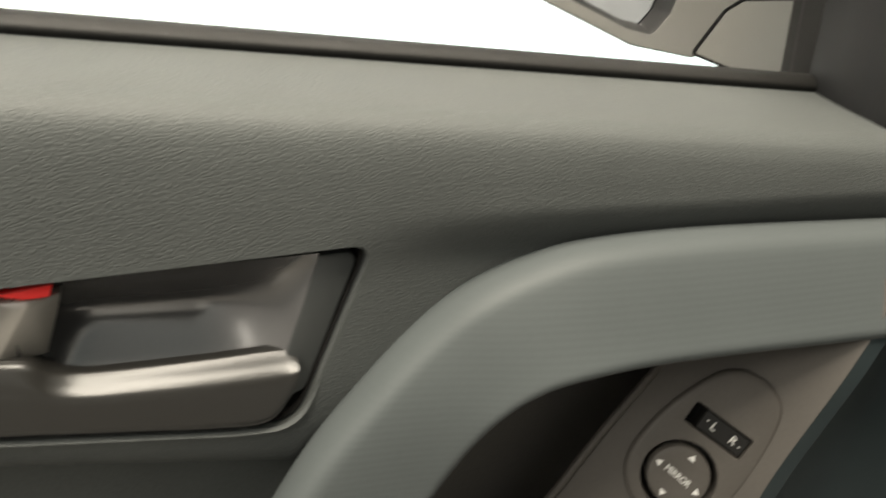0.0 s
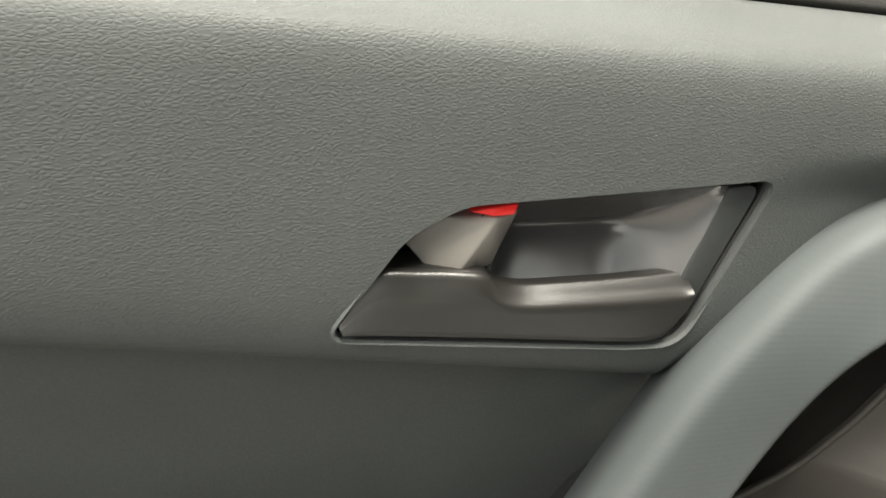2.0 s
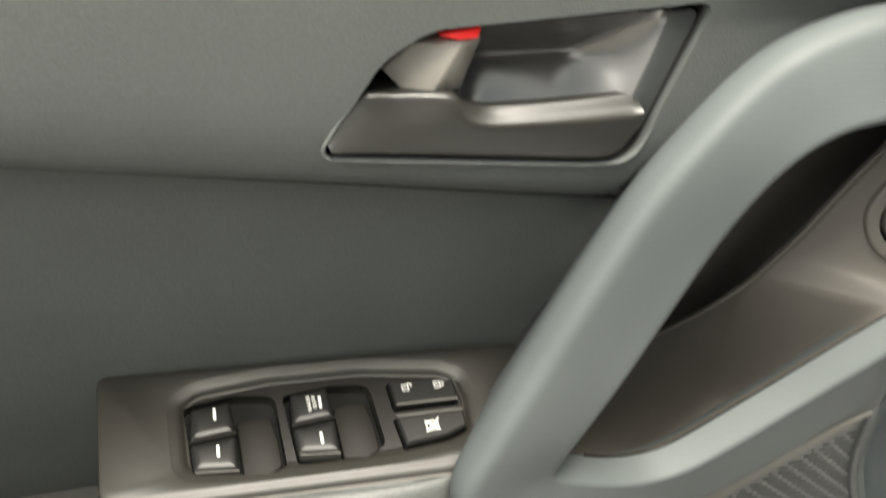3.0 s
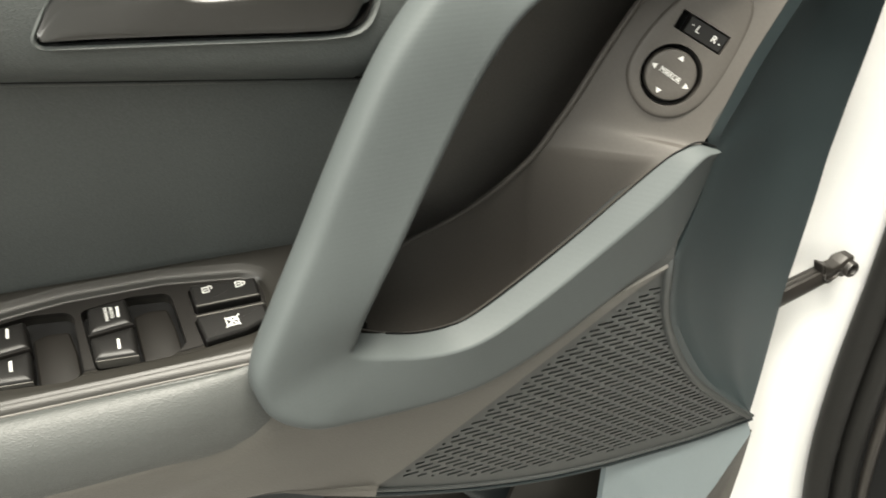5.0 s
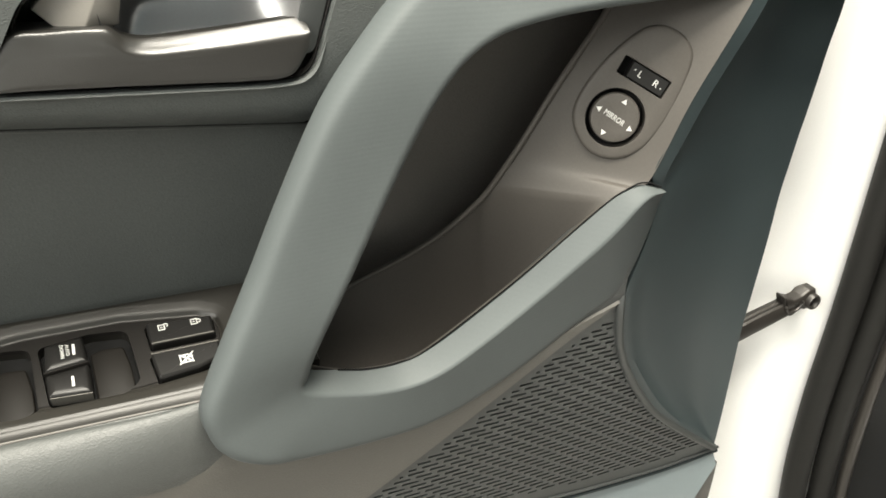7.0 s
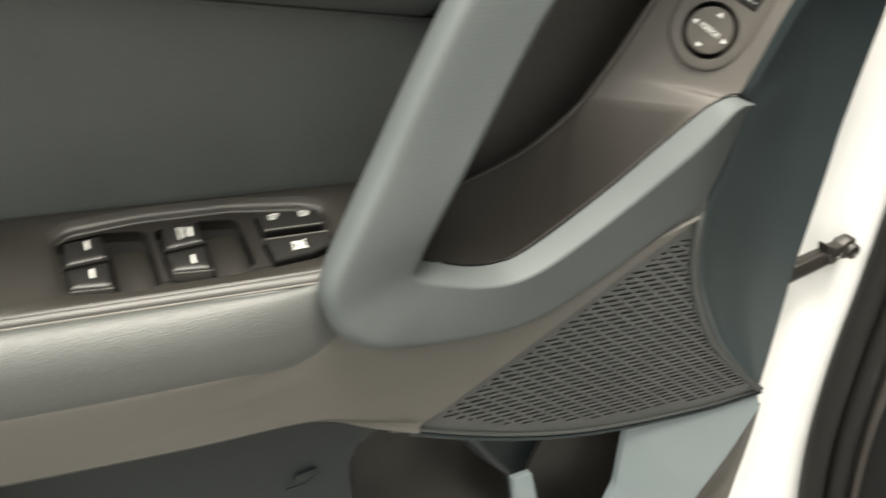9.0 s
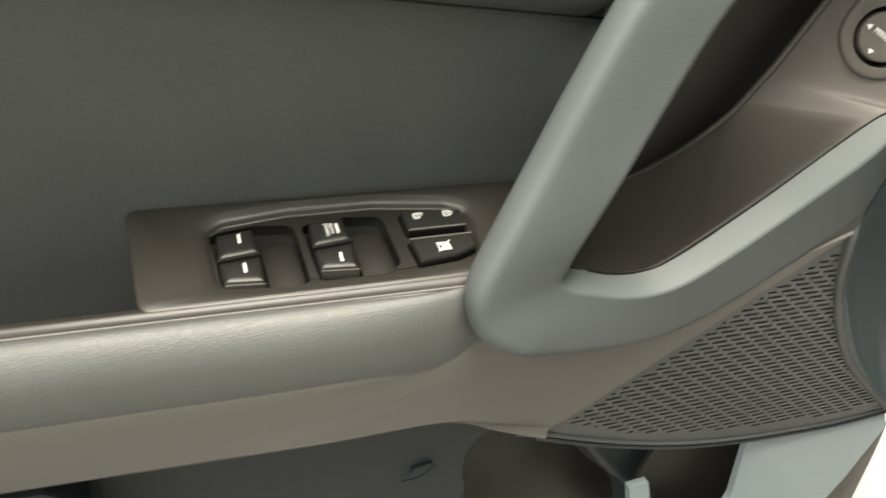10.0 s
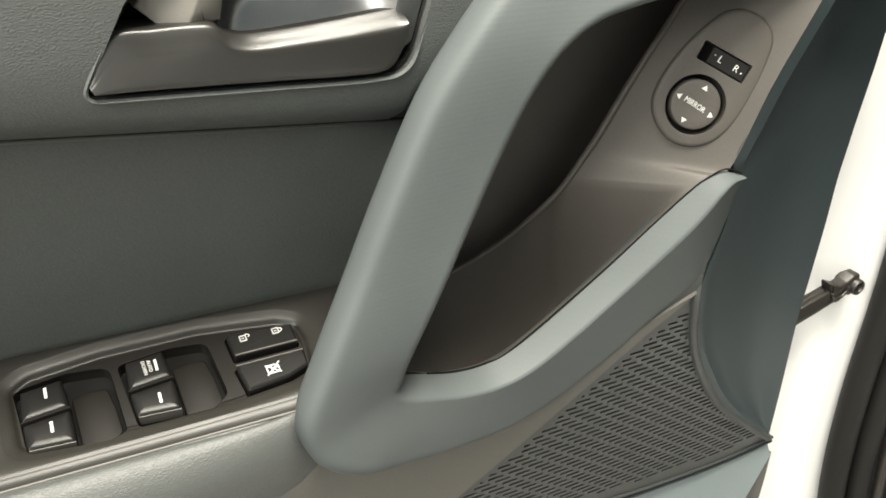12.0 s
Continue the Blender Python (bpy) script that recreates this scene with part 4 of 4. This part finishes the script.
part("dark_gap", prism(ring_o, [(0.0001, -0.0095), (0.0001, -0.0085)], MIRR), BLACKGAP, mc)
kn = part("mirror_knob", prism(disc, [(0, -0.0086), (0, 0.0030), (0.0005, 0.0039), (0.0016, 0.0043), (0.006, 0.0040)], MIRR), BROWN, mc, "round black mirror adjuster knob")
K = MIRR @ Matrix.Translation((0.0026, 0.0004, 0.0043))
lettering("MIRROR", 0.0046, K @ Matrix.Translation((-0.0005, -0.0002, -0.0002)), PRINT, kn, sx=0.8)
for dx, dy, turn in ((-0.9, 10.4, 0), (-0.9, -10.6, 180), (-11.0, -0.6, 90), (10.6, -0.6, -90)):
    tri = mm([(-1.7, -1.2), (1.7, -1.2), (0, 1.6)])
    plate_mark(tri, K @ Matrix.Translation((dx / 1000, dy / 1000, 0)) @ pose(0, 0, 0, 0, 0, turn), PRINT, kn, "arrow_mark", 0.0002)
sl = part("selector_switch", prism(fillet(mm([(-7.6, 32.0), (16.0, 33.6), (16.6, 23.8), (-6.6, 22.4)]), 0.0008), [(0, -0.0076), (0, 0.0022), (0.0005, 0.0028)], MIRR), SWITCH, mc, "black left and right mirror selector")
part("dark_gap", prism(slot, [(0.0001, -0.0085), (0.0001, -0.0075)], MIRR), BLACKGAP, mc)
for text, x, y in (("L", -0.4, 27.6), ("R", 9.8, 28.2)):
    lettering(text, 0.0054, MIRR @ Matrix.Translation((x / 1000, y / 1000, 0.0029)), PRINT, sl)
for x, y in ((-4.2, 28.3), (13.6, 27.6)):
    plate_mark(mm([(x - 0.35, y - 0.35), (x + 0.35, y - 0.35), (x + 0.35, y + 0.35), (x - 0.35, y + 0.35)]), MIRR @ Matrix.Translation((0, 0, 0.0028)), PRINT, sl, "dot_mark")

# ---- window sill, sail panel and door shell ----
seal = []
for dy, dz in ((0.000, -0.003), (-0.004, 0.0005), (-0.004, 0.0035), (0.001, 0.0068), (0.008, 0.0072), (0.014, 0.003)):
    seal.append([(x, 0.338 + dy, sill_z(x) + dz) for x in (-0.75, -0.3, 0.0, 0.2, 0.355)])
part("window_seal", skin(seal, 40, 20, 0.003), RUBBER, door, "black rubber window sill seal")
post = [(0.3455, 1.28), (0.3525, 0.990), (0.368, 0.984), (0.368, 1.28)]
part("quarter_post", block(post, -0.372, -0.344, 0.004), RUBBER, door, "black upright at the front of the window")
sail = [[(x, y, z), (x, y, z + 0.10), (x - 0.003, y, 1.25)] for x, y, z in ((0.357, 0.352, 0.985), (0.3475, 0.334, 0.985), (0.342, 0.319, 0.984), (0.338, 0.304, 0.981), (0.337, 0.289, 0.977), (0.340, 0.279, 0.972), (0.36, 0.262, 0.96))]
part("sail_panel", skin(sail, 14, 20), CABIN, door, "dark triangular mirror sail cover")
part("window_glass", block([(-0.75, 0.99), (0.355, 0.97), (0.355, 1.28), (-0.75, 1.40)], -0.3635, -0.3600, 0.0003), GLASS, door, "clear side window glass").visible_shadow = False
shell = [[(-0.75, y, z), (-0.3, y, z), (0.2, y, z), (0.388, y, z)] for y, z in ((0.380, 0.97), (0.385, 0.70), (0.385, 0.30), (0.380, 0.18))]
part("door_shell", skin(shell, 12, 14, 0.03), WHITEPAINT, door, "white painted steel door shell")

# ---- door mirror outside ----
housing = fillet([(0.180, 1.17), (0.194, 1.052), (0.254, 1.030), (0.325, 1.005), (0.375, 0.999), (0.397, 1.0245), (0.414, 1.0345), (0.449, 1.0425), (0.459, 1.17)], [0.02, 0.02, 0.02, 0.03, 0.003, 0.01, 0.01, 0.01, 0.02])
pane = fillet([(0.204, 1.16), (0.211, 1.055), (0.268, 1.033), (0.319, 1.015), (0.340, 1.0115), (0.352, 1.0255), (0.363, 1.058), (0.374, 1.16)], [0.02, 0.02, 0.02, 0.02, 0.008, 0.01, 0.02, 0.02])
hull = bmesh.new()
ring_faces(hull, [[WALL @ Vector((q[0] + dx, q[1] + dz, -y)) for q in inset(housing, d)] for dx, dz, y, d in ((0.10, 0.05, 0.64, 0.0), (0.045, 0.022, 0.56, 0.0), (0.012, 0.006, 0.515, 0.0), (0.0, 0.0, 0.502, 0.0), (0.0, 0.0, 0.4995, 0.001))])
mh = part("mirror_housing", carve(hull, [prism(pane, [(0.004, -0.575), (0.001, -0.513), (0, -0.48)])]), MIRRORGREY, door, "grey door mirror housing")
tilt = axes_frame((0.354, 0.517, 1.0085), (0.93, -0.37, 0.0), (0, 0.10, 1))
part("mirror_glass", prism([((q[0] - 0.354) / 0.93, q[1] - 1.0085) for q in pane], [(0.0004, -0.003), (0.0004, 0.0)], tilt), MIRRORGLASS, mh)
base_line = fillet([(0.350, 1.0035), (0.369, 1.0295), (0.380, 1.0360), (0.434, 1.0395), (0.4375, 0.9985), (0.433, 0.9875), (0.394, 0.9915)], [0.002, 0.008, 0.006, 0.004, 0.004, 0.003, 0.01])
mb = part("mirror_base", prism(base_line, [(0.0005, -0.462), (0.0, -0.460)]), MIRRORGREY, door, "grey outer mirror base beyond the glass")
part("dark_gap", prism(inset(base_line, -0.0014), [(0, -0.464), (0, -0.4625)]), BLACKGAP, mb)
pane_rim = bmesh.new()
ring_faces(pane_rim, [[WALL @ Vector((q[0], q[1], -y)) for q in inset(pane, d)] for d, y in ((0.0002, 0.4998), (0.003, 0.503), (0.0065, 0.515))], (False, False))
part("glass_surround", pane_rim, CABIN, mh)

# ---- lower door: panel, bottle recess and map pocket ----
arch = catmull([(0.018, 0.460), (0.022, 0.515), (0.066, 0.533), (0.112, 0.500), (0.150, 0.447), (0.190, 0.39), (0.18, 0.30), (0.03, 0.30)], 48, True)


def lower_panel():
    xs = np.concatenate([np.linspace(-0.75, -0.02, 20), np.linspace(-0.01, 0.21, 56), np.linspace(0.22, 0.384, 12)])
    zs = np.linspace(0.645, 0.22, 64)
    a0 = np.array(arch)
    a1 = np.roll(a0, -1, 0)
    poly = [tuple(q) for q in arch]
    curves = []
    for z in zs:
        line = []
        for x in xs:
            y = 0.322 + 0.02 * (0.62 - z) - 0.03 * step(x, 0.2, 0.384)
            if inside((x, z), poly):
                q = np.array((x, z))
                t = np.clip(((q - a0) * (a1 - a0)).sum(1) / ((a1 - a0) ** 2).sum(1), 0, 1)
                far = np.sqrt(((a0 + t[:, None] * (a1 - a0) - q) ** 2).sum(1)).min()
                y += 0.042 * step(far, 0.0, 0.016)
            line.append(np.array((x, y, z)))
        curves.append(line)
    bm = bmesh.new()
    vs = [[bm.verts.new(q) for q in line] for line in curves]
    for lo, hi in zip(vs, vs[1:]):
        for i in range(len(lo) - 1):
            bm.faces.new((lo[i], lo[i + 1], hi[i + 1], hi[i]))
    return bm


lowp = part("lower_panel", lower_panel(), BLUEDARK, door, "dark blue-grey lower door panel with a bottle recess", 60)
part("clip_mark", tube([(-0.035, 0.3215, 0.502), (-0.020, 0.3212, 0.503), (-0.008, 0.3212, 0.509)], 0.0009, 8, 14), BLUEDARK, lowp)
part("clip_mark", block(fillet([(-0.028, 0.506), (-0.012, 0.507), (-0.010, 0.514), (-0.026, 0.512)], 0.002), -0.326, -0.3213, 0.0005), BLUEDARK, lowp)
# inside of the front pocket
part("pocket_liner", skin([[(x, 0.312 - 0.10 * (x - 0.16), z), (x * 0.5 + 0.18, 0.300 - 0.04 * (x - 0.16), z), (0.38, 0.290, z)] for x, z in ((0.262, 0.530), (0.222, 0.512), (0.192, 0.488), (0.176, 0.460), (0.168, 0.42), (0.165, 0.34))], 14, 30), PLATEBROWN, door, "dark brown inside of the door pocket")
part("bottle_recess", block(inset(arch, 0.007), -0.372, -0.3545, 0.004), PLATEBROWN, lowp, "dark brown bottom of the bottle recess")
# the narrow post near x 0.137 stands in for a white glint
wall_rim = [(0.383, 0.271, 0.4915), (0.310, 0.2715, 0.4985), (0.239, 0.272, 0.5050), (0.2375, 0.271, 0.475), (0.236, 0.270, 0.440), (0.222, 0.269, 0.405), (0.190, 0.268, 0.390), (0.165, 0.268, 0.420), (0.1455, 0.268, 0.491), (0.1285, 0.268, 0.491), (0.1435, 0.268, 0.425), (0.130, 0.268, 0.380), (0.06, 0.268, 0.365), (-0.05, 0.268, 0.36)]
wall_foot = [(0.387, 0.266, 0.474), (0.350, 0.259, 0.432), (0.320, 0.254, 0.406), (0.300, 0.250, 0.385), (0.285, 0.246, 0.36), (0.26, 0.243, 0.33), (0.22, 0.240, 0.31), (0.19, 0.240, 0.30), (0.17, 0.240, 0.30), (0.15, 0.240, 0.30), (0.13, 0.240, 0.30), (0.09, 0.240, 0.30), (0.04, 0.240, 0.30), (-0.05, 0.240, 0.30)]
wb = bmesh.new()
ro, rf = [], []
for k in range(len(wall_rim) - 1):
    for t in range(8):
        ro.append(np.array(wall_rim[k]) * (1 - t / 8) + np.array(wall_rim[k + 1]) * t / 8)
        rf.append(np.array(wall_foot[k]) * (1 - t / 8) + np.array(wall_foot[k + 1]) * t / 8)
ring_faces(wb, [[a + np.array((0, 0.006, 0)), a + np.array((0, 0.0, 0)), a * 0.7 + b * 0.3, b, b + np.array((0, 0.006, 0))] for a, b in zip(ro, rf)])
part("pocket_wall", wb, WALLGREY, door, "front wall of the door pocket, its grey lightened for window light", 50)
kick = [[(0.3885, 0.267, 0.476), (0.353, 0.260, 0.432), (0.323, 0.255, 0.406), (0.288, 0.247, 0.36), (0.22, 0.241, 0.30)], [(0.3855, 0.267, 0.42), (0.37, 0.275, 0.37), (0.35, 0.285, 0.34), (0.32, 0.285, 0.30), (0.25, 0.284, 0.24)], [(0.372, 0.270, 0.25), (0.36, 0.28, 0.24), (0.35, 0.30, 0.22), (0.32, 0.30, 0.20), (0.25, 0.30, 0.18)]]
part("kick_panel", skin(kick, 14, 12), SMOOTHGREY, door, "grey-brown lower corner of the door trim")
pocket = fillet([(-0.75, 0.69), (-0.252, 0.6190), (-0.232, 0.602), (-0.228, 0.40), (-0.228, 0.25), (-0.75, 0.25)], [0, 0.01, 0.012, 0, 0, 0])
part("map_pocket", block(pocket, -0.318, -0.275, 0.006), BLUEDARK, door, "dark blue-grey map pocket front")

# ---- surroundings ----
body = door
pil = [[(0.40, 0.375, z), (0.46, 0.328, z), (0.52, 0.313, z), (0.585, 0.308, z)] for z in (1.35, 0.9, 0.5, 0.0)]
part("door_pillar", skin(pil, 16, 16, 0.03), WHITEPAINT, body, "white painted door pillar")
ws_ob = part("weather_seal", tube([(0.572, 0.296, 1.35), (0.556, 0.296, 0.9), (0.547, 0.296, 0.60), (0.538, 0.296, 0.45), (0.545, 0.296, 0.32), (0.58, 0.296, 0.15)], 0.013, 14, 60), RUBBER, body, "black rubber door opening seal")
part("seal_bead", tube([(0.597, 0.284, 1.35), (0.581, 0.284, 0.9), (0.572, 0.284, 0.60), (0.563, 0.284, 0.45), (0.570, 0.284, 0.32), (0.605, 0.284, 0.15)], 0.011, 14, 60), RUBBER, ws_ob)
part("seal_lip", tube([(0.615, 0.272, 1.35), (0.599, 0.272, 0.9), (0.590, 0.272, 0.60), (0.581, 0.272, 0.45), (0.588, 0.272, 0.32), (0.62, 0.272, 0.15)], 0.006, 10, 60), STEEL, ws_ob)
cab = [[(0.59, 0.33, z), (0.75, 0.20, z), (0.9, -0.1, z)] for z in (1.35, 0.7, 0.12)]
part("footwell_side", skin(cab, 12, 12, 0.02), CABIN, body, "dark footwell side trim")
arm_ = []
for dz, dy in ((0.006, 0.006), (0.007, 0.0), (-0.002, -0.003), (-0.0085, -0.001), (-0.009, 0.004)):
    arm_.append([(0.375, 0.322 + dy, 0.573 + dz), (0.410, 0.304 + dy, 0.579 + dz), (0.440, 0.302 + dy, 0.585 + dz), (0.476, 0.303 + dy, 0.590 + dz * 0.9)])
strap = part("check_strap", skin(arm_, 16, 12, 0.005), STEEL, door, "black steel door check strap")
part("bracket", prism(fillet([(0.4668, 0.6052), (0.4735, 0.6012), (0.4800, 0.5985), (0.4885, 0.6000), (0.4965, 0.6040), (0.5040, 0.6035), (0.5062, 0.5960), (0.5040, 0.5850), (0.4950, 0.5835), (0.4880, 0.5880), (0.4800, 0.5830), (0.4720, 0.5880)], 0.0016), [(0, -0.312), (0, -0.303), (0.0006, -0.3016), (0.0018, -0.3008)]), STEEL, strap)
bow = [(0.4790 + 0.0098 * math.cos(a), 0.2995, 0.5965 + 0.0088 * math.sin(a)) for a in np.linspace(math.pi * 1.05, math.pi * 1.98, 9)]
part("washer", tube(bow, 0.0013, 8, 24), STEEL, strap)
barrel = bmesh.new()
ring_faces(barrel, [[(0.5000 + r * math.cos(a), y, 0.5925 + r * math.sin(a)) for a in (2 * math.pi * k / 24 for k in range(24))] for r, y in ((0.0074, 0.325), (0.0074, 0.2975), (0.0066, 0.2962), (0.0050, 0.2964), (0.0043, 0.2978), (0.0043, 0.306))])
part("barrel", barrel, STEEL, strap)
part("bolt", prism([(0.4800 + 0.0048 * math.cos(a), 0.5865 + 0.0048 * math.sin(a)) for a in (math.pi * k / 6 for k in range(12))], [(0, -0.318), (0, -0.3015), (0.002, -0.300)]), STEEL, strap)
# unseen boxes for the car's side, cabin, roof and rear door, added to block light
ALONG, INTO = np.array((-0.42, -0.907, 0.0)), np.array((0.907, -0.42, 0.0))
HINGE = np.array((0.62, 0.275, 0.0))


def slab(s0, s1, d0, d1, z0, z1):
    """A box in the car's own axes: s along its side to the rear, d into the cabin."""
    bm = bmesh.new()
    ring_faces(bm, [[HINGE + ALONG * a + INTO * b + np.array((0, 0, z)) for a, b in ((s0, d0), (s1, d0), (s1, d1), (s0, d1))] for z in (z0, z1)])
    return bm


part("unseen_cabin_floor", slab(-0.7, 2.0, 0.06, 1.45, 0.26, 0.30), CABIN, body)
part("unseen_far_side", slab(-0.7, 2.0, 1.41, 1.45, 0.30, 1.40), CABIN, body)
part("unseen_dash", slab(-0.7, -0.25, 0.08, 1.40, 0.30, 1.02), CABIN, body)
part("unseen_cabin_rear", slab(1.9, 1.94, 0.06, 1.41, 0.30, 1.40), CABIN, body)
part("unseen_headliner", slab(-0.1, 2.0, 0.10, 1.41, 1.40, 1.42), CABIN, body)
part("unseen_roof", slab(-0.1, 2.4, 0.06, 1.45, 1.425, 1.46), WHITEPAINT, body)
part("unseen_sill", slab(0.06, 2.4, 0.02, 0.14, 0.14, 0.34), WHITEPAINT, body)
part("unseen_centre_pillar", slab(1.08, 1.20, 0.02, 0.12, 0.34, 1.42), CABIN, body)
part("unseen_rear_door", slab(1.20, 2.3, 0.0, 0.05, 0.32, 0.98), WHITEPAINT, body)
fl = bmesh.new()
ring_faces(fl, [[(-8, -8, -0.1), (8, -8, -0.1), (8, 8, -0.1), (-8, 8, -0.1)], [(-8, -8, 0), (8, -8, 0), (8, 8, 0), (-8, 8, 0)]])
tagged(part("floor", fl, FLOORTILE), "grey polished showroom floor", "floor", kind="structure")
